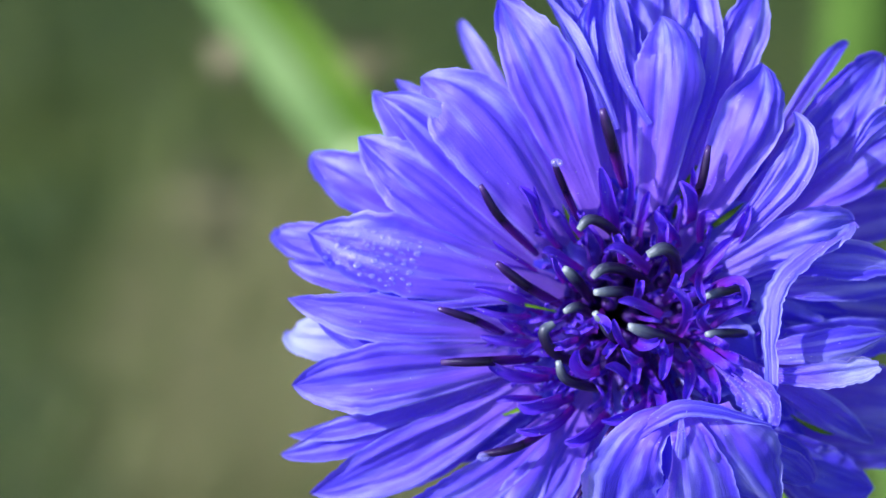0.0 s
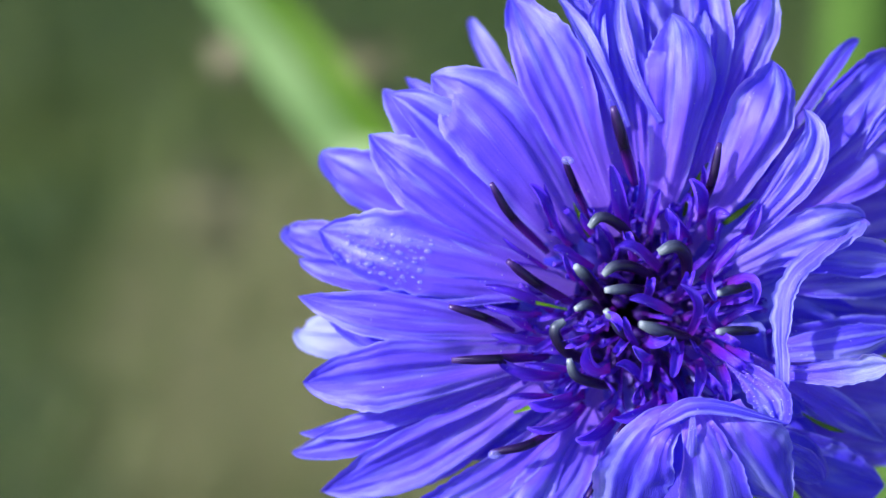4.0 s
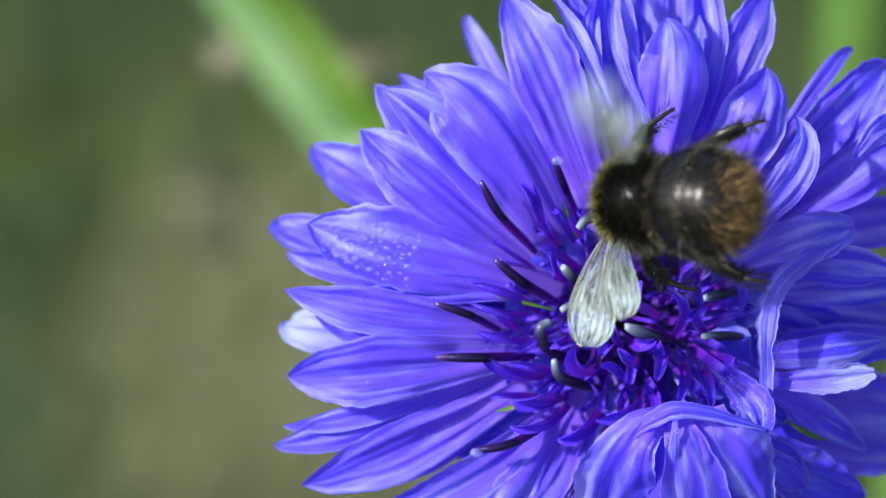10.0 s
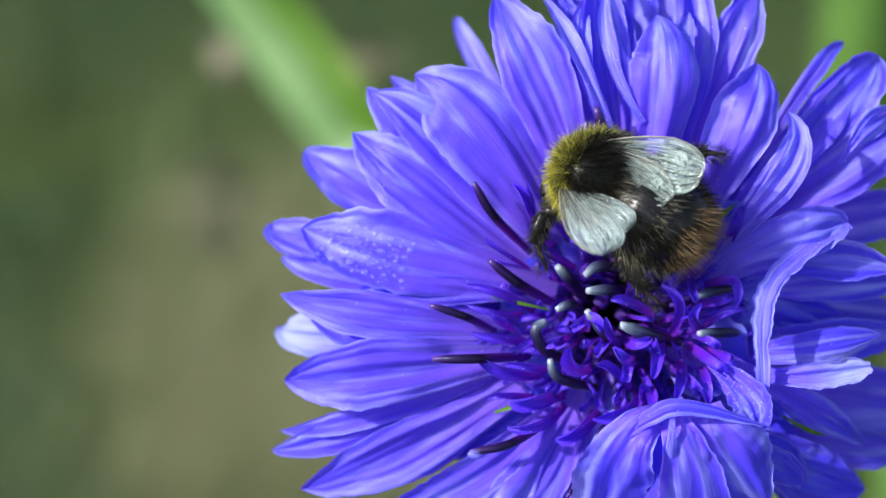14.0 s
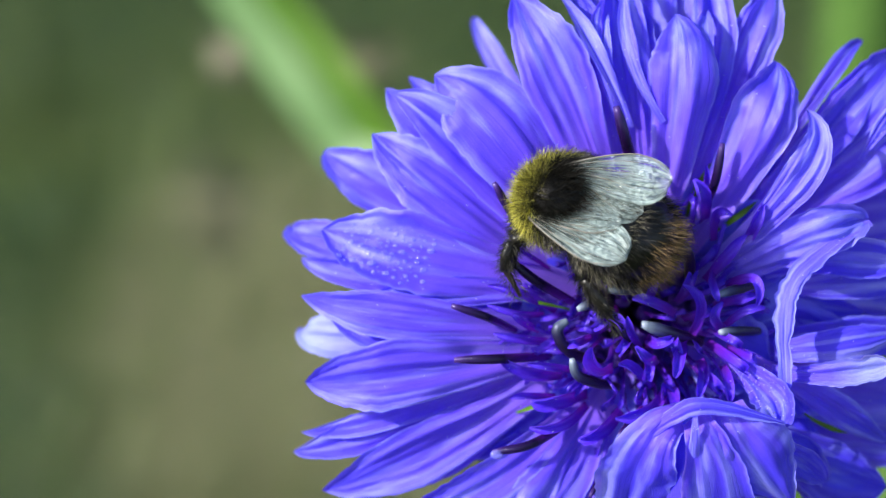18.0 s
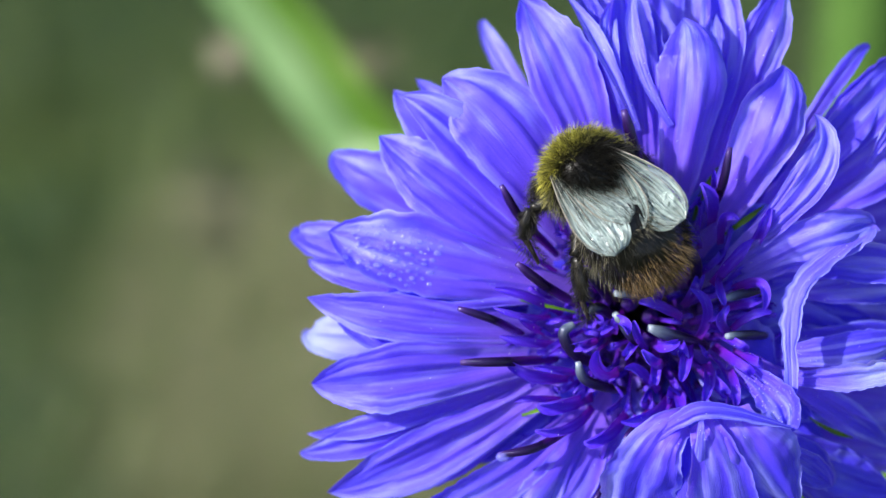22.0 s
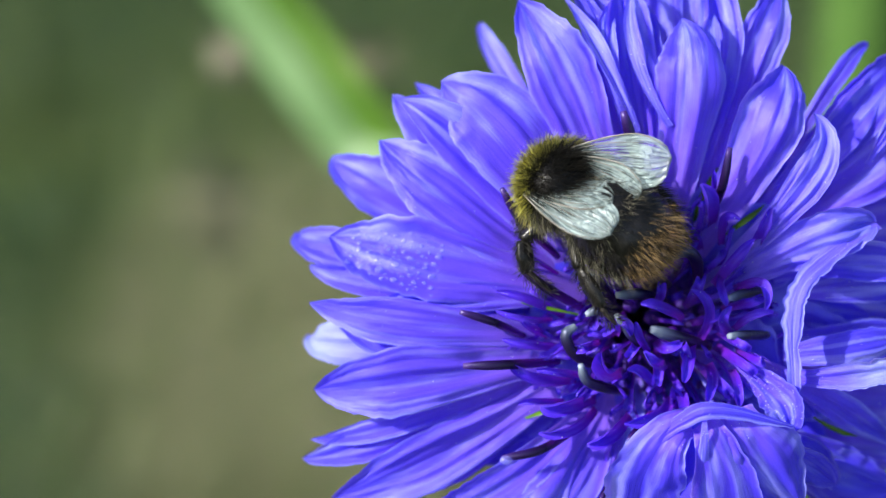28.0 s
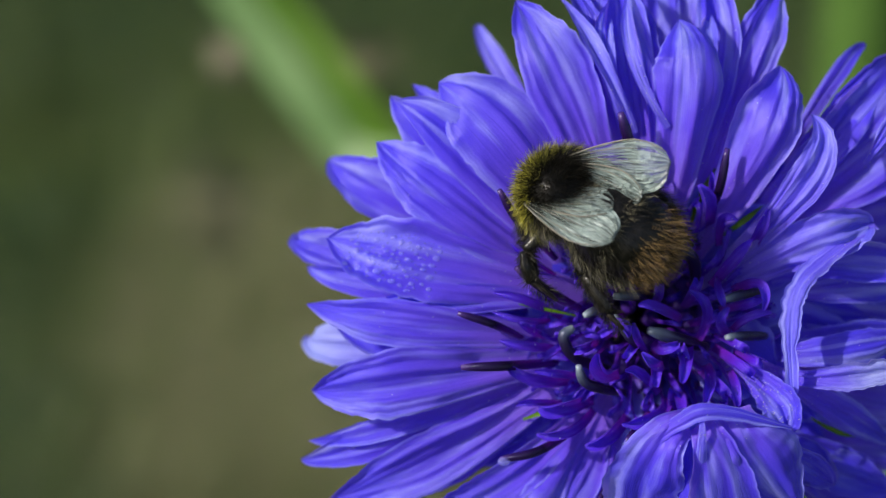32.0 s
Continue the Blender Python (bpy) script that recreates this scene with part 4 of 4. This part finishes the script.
def bee_body():
    rng = random.Random(5)
    eye3 = Matrix.Identity(3)
    droop = Matrix.Rotation(radians(8), 3, "X")
    tc, tr_ = (0, 0, 0), (2.75, 2.75, 2.5)
    ac, ar = (0, -5.25, -0.5), (3.5, 3.95, 3.2)
    thorax = put("thorax", ball("thorax", tc, tr_, CUTICLE), bee)
    abdomen = put("abdomen", ball("abdomen", ac, ar, CUTICLE, droop, 32, 48, 0.85, 7), bee, "glossy black banded abdomen")
    put("waist", tube("waist", [(0, -1.6, -0.5), (0, -3.0, -0.6)], [1.7, 1.9], CUTICLE, 3, 10), bee)
    back = Vector((0, -1, 0))
    collar = lambda u: u.y > rng.uniform(0.45, 0.60) - 0.75 * max(0.0, abs(u.x) - 0.35) + 0.25 * max(0.0, u.z) and u.z > -0.6 and rng.random() < (1.0 if u.z < 0.40 else 0.5)
    olive = lambda u: u.y > rng.uniform(0.4, 0.7) and u.z > 0.2
    side = lambda u: u.y <= 0.3 and (u.z < 0.25 or abs(u.x) > 0.86)
    rear = lambda u: u.y < -0.62 and u.z > 0.2
    top = lambda u: u.y <= rng.uniform(0.45, 0.78) and u.z > 0.0 and (u.x * u.x + u.y * u.y > 0.2 or rng.random() < 0.92)
    fur("collar_fur", "yellow collar fur", FUR_YELLOW, [(*on_ball(rng, tc, tr_, eye3, collar), back) for _ in range(4200)], 1.15, 0.016, thorax)
    fur("olive_fur", "olive-brown fur behind the collar", FUR_OLIVE, [(*on_ball(rng, tc, tr_, eye3, olive), back) for _ in range(1500)], 1.25, 0.016, thorax)
    fur("dark_fur", "black thorax fur", FUR_BLACK, [(*on_ball(rng, tc, tr_, eye3, top), back) for _ in range(6500)], 1.15, 0.015, thorax)
    fur("side_fur", "greyish side fur", FUR_GREY, [(*on_ball(rng, tc, tr_, eye3, side), back) for _ in range(4600)], 1.3, 0.016, thorax)
    fur("rear_fur", "grey fur at the back of the thorax", FUR_GREY, [(*on_ball(rng, tc, tr_, eye3, rear), back) for _ in range(700)], 1.2, 0.016, thorax)
    bands = (("dark_fur", "short black fur", FUR_BLACK, lambda u: u.y > rng.uniform(-0.95, -0.6) and (u.z < 0.3 or rng.random() < 0.65), 6000, 0.85),
             ("band_fur", "thin grey band of fur", FUR_GREY, lambda u: -0.16 < u.y < 0.06 or u.y > 0.62, 1900, 0.9),
             ("side_fur", "long grey fringe along the sides", FUR_GREY, lambda u: u.z < 0.05 and u.y > -0.6, 3000, 1.25),
             ("tail_fur", "amber tail fur", FUR_AMBER, lambda u: u.y < rng.uniform(-0.9, -0.42), 2400, 1.05))
    for nm, lab, mat, keep, n, length in bands:
        fur(nm, lab, mat, [(*on_ball(rng, ac, ar, droop, keep), back) for _ in range(n)], length, 0.016, abdomen, 0.8)
    head = LEGS["head"] = put("head", ball("head", (0, 2.5, -2.3), (1.75, 1.25, 1.7), CUTICLE), bee)
    fur("face_fur", "dark face fur", FUR_BLACK, [(*on_ball(rng, (0, 2.5, -2.3), (1.75, 1.25, 1.7), eye3, lambda u: abs(u.x) < 0.75), back * -0.3) for _ in range(900)], 0.6, 0.02, head)
    for s in (-1, 1):
        put("eye", ball("eye", (s * 1.52, 2.7, -2.15), (0.5, 0.62, 1.15), EYE_MAT, None, 14, 10), head, "glossy black compound eye")
        put("antenna", tube("antenna", [(s * 0.5, 3.5, -1.9), (s * 1.2, 4.7, -1.6), (s * 1.7, 5.6, -2.6), (s * 2.0, 6.0, -4.2)], [0.13, 0.11, 0.15, 0.13], CUTICLE, 10, 7), head)
    put("tongue", tube("tongue", [(0, 2.8, -3.8), (0, 3.0, -5.2), (0, 2.7, -6.4)], [0.32, 0.22, 0.1], CUTICLE, 6, 7), head)


def bee_wing(name, side, root, length, width):
    """A membrane with a stiff front edge and veins, its root at its own origin, laid out to the side."""
    nu, nv = 44, 24
    verts, faces, uvs = [], [], []

    def place(u, v):
        full = math.sqrt(max(0.0, 1 - max(0.0, (v - 0.60) / 0.40) ** 2.6))
        chord = width * (0.15 + 0.85 * math.sin(min(1.0, v * 1.12) * math.pi / 2) ** 0.9) * full
        z = 0.085 * math.sin(u * 34 + v * 3) * v + 0.25 * math.sin(v * 3)
        return Vector((side * v * length, (0.28 * width * math.sin(v * 2.2)) - (1 - full) * width * 0.36 - u * chord, z))
    for i in range(nv + 1):
        for j in range(nu + 1):
            verts.append(place(j / nu, i / nv) * MM)
            uvs.append((i / nv, j / nu))
    for i in range(nv):
        for j in range(nu):
            a = i * (nu + 1) + j
            faces.append((a, a + 1, a + nu + 2, a + nu + 1))
    w = put(name, mesh_of(name, verts, faces, WING, uvs), bee, "clear veined wing")
    for u0, u1, r in ((0.0, 0.0, 0.06), (0.12, 0.16, 0.03), (0.3, 0.42, 0.022), (0.5, 0.7, 0.02)):
        pts = [tuple(place(u0 + (u1 - u0) * f, 0.03 + f * (0.93 if u0 == 0 else 0.72)) + Vector((0, 0, 0.02))) for f in (0, 0.25, 0.5, 0.75, 1)]
        put("vein", tube("vein", pts, [r, r, r * 0.5], VEIN, 10, 5), w)
    WINGS[name, side] = (w, root)
    return w


def bee_leg(key, points):
    """A leg in three pieces, its root at the body: thigh, shin and foot."""
    p = [Vector(q) for q in points]
    root = p[0]
    q = [tuple(v - root) for v in p]
    q[3] = tuple(Vector(q[2]) * 0.38 + Vector(q[3]) * 0.62)
    thigh = put("leg", tube("leg", [q[0], tuple((Vector(q[0]) + Vector(q[1])) / 2 + Vector((0, 0, 0.12))), q[1]], [0.45, 0.58, 0.44], CUTICLE, 8, 8), bee)
    thigh.location = root * MM
    put("shin", tube("shin", [q[1], tuple((Vector(q[1]) + Vector(q[2])) / 2 + Vector((0, 0, 0.1))), q[2]], [0.42, 0.74, 0.54], CUTICLE, 8, 8, 0.6), thigh)
    put("foot", tube("foot", [q[2], tuple(Vector(q[2]) * 0.6 + Vector(q[3]) * 0.4 + Vector((0, 0.25, 0.3))), tuple(Vector(q[2]) * 0.3 + Vector(q[3]) * 0.7 + Vector((0, 0.15, 0.25))), q[3]], [0.28, 0.20, 0.14], TARSUS, 8, 7), thigh, "dark brown foot")
    rng = random.Random(len(LEGS))
    seeds = []
    for a, b, n in ((q[0], q[1], 420), (q[1], q[2], 620), (q[2], q[3], 260)):
        a, b = Vector(a), Vector(b)
        d = (b - a).normalized()
        for _ in range(n):
            o = d.cross(Vector((rng.gauss(0, 1), rng.gauss(0, 1), rng.gauss(0, 1)))).normalized()
            seeds.append((a + (b - a) * rng.random() + o * 0.42, o, d))
    fur("leg_hair", "", FUR_LEG, seeds, 0.66, 0.017, thigh, 0.5)
    LEGS[key] = (thigh, root)


def bee_wings_and_legs():
    for s in (-1, 1):
        bee_wing("forewing", s, Vector((s * 2.2 - 0.15, 1.1 - s * 0.4, 1.5)), 8.2, 4.1)
        bee_wing("hindwing", s, Vector((s * 2.1 - 0.15, 0.5 - s * 0.4, 1.45)), 6.4, 3.1)
        bee_leg(("front", s), [(s * 1.0, 1.6, -2.0), (s * 2.5, 2.0, -2.3), (s * 3.0, 2.6, -3.9), (s * 2.8, 3.6, -5.2)])
        bee_leg(("middle", s), [(s * 1.7, -0.2, -2.0), (s * 4.4, 0.6, -2.3), (s * 5.8, -0.8, -3.6), (s * 5.9, -3.9, -5.6)])
        bee_leg(("hind", s), [(s * 1.6, -1.8, -2.3), (s * 3.8, -4.2, -2.4), (s * 5.0, -7.0, -3.6), (s * 5.4, -9.2, -4.8)])


def turned(root, rx, ry, rz):
    return Matrix.Translation(Vector(root) * MM) @ pose(0, 0, 0, rx, ry, rz)


def bee_pose(x, y, z, heading, nose, roll):
    """The bee over the plane in focus: mm, the way it heads (degrees, anticlockwise from the right), nose up, and lean."""
    return PLANE @ Matrix.Translation(Vector((x, y, z)) * MM) @ pose(0, 0, 0, 0, 0, heading - 90) @ pose(0, 0, 0, nose) @ pose(0, 0, 0, 0, roll)


def wing_pose(root, side, sweep, lift, pitch):
    """sweep: degrees back from straight out; lift: tip up; pitch: front edge down."""
    return Matrix.Translation(root * MM) @ pose(0, 0, 0, 0, 0, side * -sweep) @ pose(0, 0, 0, 0, side * -lift) @ pose(0, 0, 0, pitch)


# ---- build ----
ground()
grass("grass_green", "short green meadow grass", GRASS, 110000, 1, lambda r: (r.gauss(-0.04, 0.2), r.gauss(0.85, 0.35)) if r.random() < 0.45 else (r.gauss(0, 1.0), 0.8 + r.gauss(0, 1.0)), (0.02, 0.055))
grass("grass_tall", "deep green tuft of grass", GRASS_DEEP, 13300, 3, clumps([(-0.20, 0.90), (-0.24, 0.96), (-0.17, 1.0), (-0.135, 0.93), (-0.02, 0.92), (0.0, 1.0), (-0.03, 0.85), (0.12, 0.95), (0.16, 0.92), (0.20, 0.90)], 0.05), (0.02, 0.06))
grass("grass_dry", "dry straw-coloured meadow grass", GRASS_DRY, 15000, 2, clumps([(-0.075, 0.56), (-0.06, 0.62), (-0.08, 0.66), (-0.05, 0.55), (-0.07, 0.72), (-0.01, 0.60), (0.05, 0.58)], 0.03), (0.02, 0.055))
# tufts in the darker green stand in for shade on the left of the meadow
grass("grass_shaded", "low grass tuft with shade in its dark green", GRASS_DEEP, 5000, 6, clumps([(-0.165, 0.60), (-0.16, 0.56), (-0.175, 0.66), (-0.15, 0.53), (-0.17, 0.72)], 0.02), (0.02, 0.05))
leaf = background_leaf()
background_stalks()
dry_heads()
involucre()
ray_florets()
disc()
dew(LOBES["dewy"])
pollen()
bee_body()
bee_wings_and_legs()


def motions():
    # the flower sways in the wind and gives when the bee lands
    def sway(x, y, turn):
        return HEAD @ Matrix.Translation(Vector((x, y, 0)) * MM) @ pose(0, 0, 0, 0, 0, turn)
    walk(flower, [
        (0, sway(0.0, -0.0, -0.0)),
        (0.5, sway(0.087, 0.025, -0.01)),
        (1, sway(0.113, 0.058, -0.01)),
        (1.5, sway(0.111, 0.076, -0.04)),
        (2, sway(0.163, 0.097, -0.06)),
        (2.5, sway(0.365, 0.119, 0.08)),
        (3, sway(0.633, 0.16, 0.16)),
        (3.5, sway(0.767, 0.151, 0.07)),
        (5.5, sway(0.643, 0.252, 0.05)),
        (6, sway(0.467, 0.225, -0.31)),
        (6.5, sway(-0.255, 0.287, -0.5)),
        (7, sway(-1.119, 0.287, -0.71)),
        (7.5, sway(-1.52, 0.431, -0.67)),
        (8, sway(-0.965, 0.402, -0.03)),
        (8.5, sway(-0.705, 0.052, -1.95)),
        (9, sway(-0.432, 0.104, -0.28)),
        (9.5, sway(-0.368, -0.06, -1.43)),
        (10, sway(-0.228, -0.01, -1.56)),
        (10.5, sway(0.308, -0.178, -0.1)),
        (11, sway(0.296, -0.355, -1.08)),
        (11.5, sway(0.314, -0.346, -1.08)),
        (12, sway(0.205, -0.22, -1.01)),
        (12.5, sway(0.056, 0.054, -0.79)),
        (13, sway(0.032, -0.028, -0.98)),
        (13.5, sway(-0.261, 0.119, -1.05)),
        (14, sway(-0.547, 0.095, -0.52)),
        (14.5, sway(-0.445, 0.193, -0.7)),
        (16.5, sway(1.152, -0.055, -0.29)),
        (17, sway(1.268, 0.048, 0.11)),
        (17.5, sway(0.961, 0.084, -0.14)),
        (18, sway(0.947, 0.154, -0.1)),
        (18.5, sway(0.773, 0.234, 0.51)),
        (19, sway(0.42, 0.132, 0.0)),
        (19.5, sway(0.376, 0.146, -0.01)),
        (20, sway(0.647, 0.024, -0.25)),
        (20.5, sway(0.722, 0.075, -0.66)),
        (21, sway(1.028, -0.085, 0.41)),
        (21.5, sway(1.234, -0.118, -0.47)),
        (22, sway(1.395, -0.097, -0.43)),
        (22.5, sway(1.685, -0.111, 0.53)),
        (23, sway(1.617, -0.078, -0.15)),
        (23.5, sway(1.601, -0.066, 0.11)),
        (24, sway(1.593, 0.017, 0.24)),
        (24.5, sway(1.499, 0.034, -0.1)),
        (25, sway(1.469, 0.009, 0.34)),
        (25.5, sway(1.209, -0.087, 0.37)),
        (27.5, sway(1.57, -0.18, 0.16)),
        (28, sway(1.537, -0.176, 0.3)),
        (28.5, sway(1.29, -0.13, 0.28)),
        (29, sway(1.034, -0.042, 0.38)),
        (29.5, sway(0.8, -0.129, 0.28)),
        (30, sway(0.854, -0.254, 0.43)),
        (30.5, sway(0.921, -0.317, 0.39)),
        (31, sway(1.098, -0.329, 0.41)),
        (31.5, sway(1.179, -0.319, 0.32)),
        (32, sway(1.376, -0.251, 0.38)),
    ])

    def lean(x):
        return PLANE @ Matrix.Translation(Vector((x, 0, 0)) * MM)
    walk(leaf, [(0, lean(0)), (3.5, lean(0.3)), (6, lean(0.45)), (9, lean(0.05)), (13, lean(0.45)), (19, lean(1.1)), (23, lean(1.3)), (28, lean(1.4)), (32, lean(1.0))])
    walk(bee, [
        (0, bee_pose(43.50, 10.86, 12, 165, 0, 70)),
        (2, bee_pose(39.29, 14.78, 14, 165, 0, 70)),
        (2.45, bee_pose(32.10, 14.96, 14, 165, 0, 70)),
        (2.6, bee_pose(32.9, 15.9, 14, 165, 0, 70)),
        (2.8, bee_pose(34.7, 16.9, 14, 165, 0, 70)),
        (3, bee_pose(35.3, 16.9, 14, 165, 0, 70)),
        (3.15, bee_pose(36.2, 15.8, 14, 165, 0, 70)),
        (3.35, bee_pose(39.90, 13.76, 13, 165, 0, 70)),
        (5, bee_pose(43.12, 7.87, 12, 160, 0, 70)),
        (5.6, bee_pose(35.97, 8.33, 14, 158, 0, 70)),
        (6, bee_pose(31.18, 9.14, 14, 155, 0, 70)),
        (6.3, bee_pose(28.56, 10.47, 14, 155, 0, 68)),
        (6.6, bee_pose(28.27, 8.88, 14, 155, 0, 70)),
        (7, bee_pose(27.57, 9.17, 14, 155, 0, 70)),
        (7.3, bee_pose(28.12, 9.73, 14, 155, 0, 70)),
        (7.6, bee_pose(27.13, 11.28, 14, 150, 0, 65)),
        (8, bee_pose(23.59, 12.20, 14, 130, 0, 45)),
        (8.2, bee_pose(23.81, 11.91, 14, 126, 0, 35)),
        (8.4, bee_pose(21.52, 11.65, 14, 145, 0, 28)),
        (8.6, bee_pose(19.94, 11.17, 14, 152, 0, 22)),
        (8.8, bee_pose(17.62, 11.17, 14, 157, 0, 18)),
        (9, bee_pose(16.44, 9.98, 14, 156, -5, 12)),
        (9.2, bee_pose(14.94, 7.16, 15.5, 163, -8, 8)),
        (9.5, bee_pose(14.55, 5.78, 12, 163, -12, 5)),
        (9.8, bee_pose(13.85, 3.50, 10.5, 177, -42, 2)),
        (10, bee_pose(13.02, 3.20, 10.5, 178, -46, 2)),
        (10.3, bee_pose(12.41, 3.11, 7.5, 178, -20, 2)),
        (10.6, bee_pose(12.34, 2.65, 7, 177, -10, 5)),
        (11, bee_pose(12.41, 3.55, 6, 170, -8, 10)),
        (11.5, bee_pose(11.79, 5.06, 6, 155, -10, 12)),
        (12, bee_pose(12.52, 4.64, 6, 153, -10, 12)),
        (12.5, bee_pose(11.90, 4.94, 6, 156, -10, 12)),
        (13, bee_pose(11.25, 5.61, 6, 151, -10, 12)),
        (13.7, bee_pose(10.21, 5.02, 6, 150, -8, 12)),
        (14.4, bee_pose(10.40, 5.02, 6, 150, -8, 12)),
        (16.5, bee_pose(9.20, 4.45, 6, 156, -5, 12)),
        (17, bee_pose(7.89, 4.45, 6, 157, -5, 12)),
        (17.5, bee_pose(8.46, 4.06, 6, 157, -5, 12)),
        (18, bee_pose(7.81, 3.36, 6, 156, -5, 12)),
        (18.5, bee_pose(6.14, 3.13, 6, 157, -6, 12)),
        (19, bee_pose(6.80, 4.33, 6, 147, -9, 12)),
        (19.5, bee_pose(6.88, 5.68, 6, 148, -9, 12)),
        (20, bee_pose(7.03, 5.02, 6, 148, -9, 11)),
        (20.5, bee_pose(8.93, 4.22, 6, 140, -8, 10)),
        (21, bee_pose(9.08, 3.82, 6, 142, -8, 8)),
        (21.5, bee_pose(9.66, 4.87, 6, 138, -8, 8)),
        (22, bee_pose(9.82, 5.14, 6, 129, -8, 8)),
        (22.5, bee_pose(9.31, 4.98, 6, 130, -8, 8)),
        (23, bee_pose(8.74, 4.45, 6, 136, -9, 8)),
        (23.5, bee_pose(8.08, 4.60, 6, 138, -10, 9)),
        (24, bee_pose(7.03, 4.22, 6, 147, -12, 11)),
        (24.5, bee_pose(7.34, 3.98, 6, 147, -14, 11)),
        (25, bee_pose(7.11, 3.98, 6, 148, -14, 11)),
        (25.5, bee_pose(6.46, 3.63, 6, 148, -15, 12)),
        (27.5, bee_pose(7.92, 4.29, 6, 150, -19, 14)),
        (28, bee_pose(8.00, 4.37, 6, 149, -20, 14)),
        (28.5, bee_pose(7.22, 4.45, 6, 153, -20, 14)),
        (29, bee_pose(6.99, 4.45, 6, 153, -20, 14)),
        (29.6, bee_pose(6.99, 4.29, 6, 153, -20, 14)),
        (30, bee_pose(6.80, 4.22, 6, 153, -20, 14)),
        (30.4, bee_pose(6.65, 4.22, 6, 152, -20, 14)),
        (30.8, bee_pose(6.77, 4.29, 6, 152, -20, 14)),
        (31.2, bee_pose(7.38, 4.37, 6, 152, -20, 14)),
        (31.6, bee_pose(7.62, 4.14, 6, 151, -20, 14)),
        (32, bee_pose(8.00, 3.82, 6, 151, -20, 14)),
    ])
    # wings: straight out in flight, then folded back over the body; (time, sweep, lift) for the two sides
    left = [(0, 75, 10), (7.6, 70, 12), (8.0, 20, 35), (8.2, -5, 40), (8.6, 10, 10), (9.0, -10, 45), (9.5, 0, 20), (9.8, -10, 8), (10.0, -12, 5), (10.3, 0, 10), (10.6, 8, 15), (11.0, 30, 40),
            (11.5, 58, 38), (12.0, 56, 45), (12.5, 36, 45), (13.0, 60, 38), (14.4, 48, 34), (16.5, 80, 17), (18.5, 82, 17), (19, 80, 20), (20, 80, 20), (22, 82, 18), (23, 78, 20),
            (24.5, 74, 19), (25.5, 74, 19), (27.5, 86, 16), (32, 86, 16)]
    right = [(0, 75, 10), (7.6, 70, 12), (8.0, 20, 35), (8.2, -5, 40), (8.6, 10, 10), (9.0, -10, 45), (9.5, -5, 40), (10.0, 0, 45), (10.3, 15, 42), (10.6, 45, 22), (11.0, 50, 28),
             (11.5, 52, 14), (12.0, 44, 26), (12.5, 50, 30), (13.0, 58, 28), (14.4, 78, 15), (16.5, 72, 14), (18.5, 74, 14), (19, 75, 18), (20, 76, 18), (22, 81, 14), (23, 77, 14),
             (24.5, 80, 13), (25.5, 78, 13), (27.5, 66, 15), (32, 66, 15)]
    def beating(rows, start, end):
        """The wings beat up and down between two times."""
        out = [r for r in rows if r[0] < start or r[0] > end]
        for k in range(int((end - start) * 15)):
            t = start + 1 / 30 + k / 15
            i = max(j for j, r in enumerate(rows) if r[0] <= t)
            (t0, a0, b0), (t1, a1, b1) = rows[i], rows[i + 1]
            f = (t - t0) / (t1 - t0)
            out.append((t, a0 + (a1 - a0) * f, b0 + (b1 - b0) * f + (42 if k % 2 else -42)))
        return sorted(out)
    left, right = beating(left, 7.8, 9.75), beating(right, 7.8, 10.2)
    for s, rows in ((-1, left), (1, right)):
        for name, extra in (("forewing", 0.0), ("hindwing", 22.0)):
            w, root = WINGS[name, s]
            walk(w, [(t, wing_pose(root, s, a + extra, b * (1 if extra == 0 else 0.85), 12 + (4 if extra else 0) + (s == 1) * (34 * min(1.0, max(0.0, t - 21.2)) - 22 * min(1.0, max(0.0, (t - 14.4) / 2))))) for t, a, b in rows])
    # the head is held up on arrival and bowed into the flower later
    neck = Vector((0, 1.5, -1.5))
    bow = [(0, 15), (7.6, 15), (8.4, -20), (9.5, -45), (13, -50), (16.5, -62), (20, -58), (24, -64), (32, -64)]
    walk(LEGS["head"], [(t, turned(neck, a, 0, 0) @ Matrix.Translation(-neck * MM)) for t, a in bow])
    for s in (-1, 1):
        leg, root = LEGS["front", s]
        walk(leg, [(t, turned(root, a * 0.75, 0, s * -a * 0.25)) for t, a in bow])
        leg, root = LEGS["middle", s]
        walk(leg, [(t, turned(root, 0, -s * b, s * a)) for t, a, b in (((0, 0, 0), (8, 10, 0), (9.5, 38, 12), (10.3, 36, 8), (11, 0, -18), (32, -10, -22)) if s > 0 else ((0, 0, 0), (8, 10, 0), (9.5, 30, -10), (10.8, 10, -10), (11.5, 22, 5), (14.4, 30, 5), (16.5, 34, 0), (18.6, 26, 0), (19.5, 8, 0), (23, 4, 0), (32, 0, 0)))])
        leg, root = LEGS["hind", s]
        # one hind leg is stretched out at first and set down later
        walk(leg, [(t, turned(root, 0, -s * b, s * a)) for t, a, b in (((0, 0, 0), (9, 2, 12), (10.3, 4, 12), (12, 14, 18), (14.4, 14, 18), (16.5, -18, 4), (20, -22, 0), (32, -22, 0)) if s > 0 else ((0, 0, 0), (9, 0, 0), (14.4, -4, 0), (16.5, 6, 0), (32, 2, 0)))])


motions()
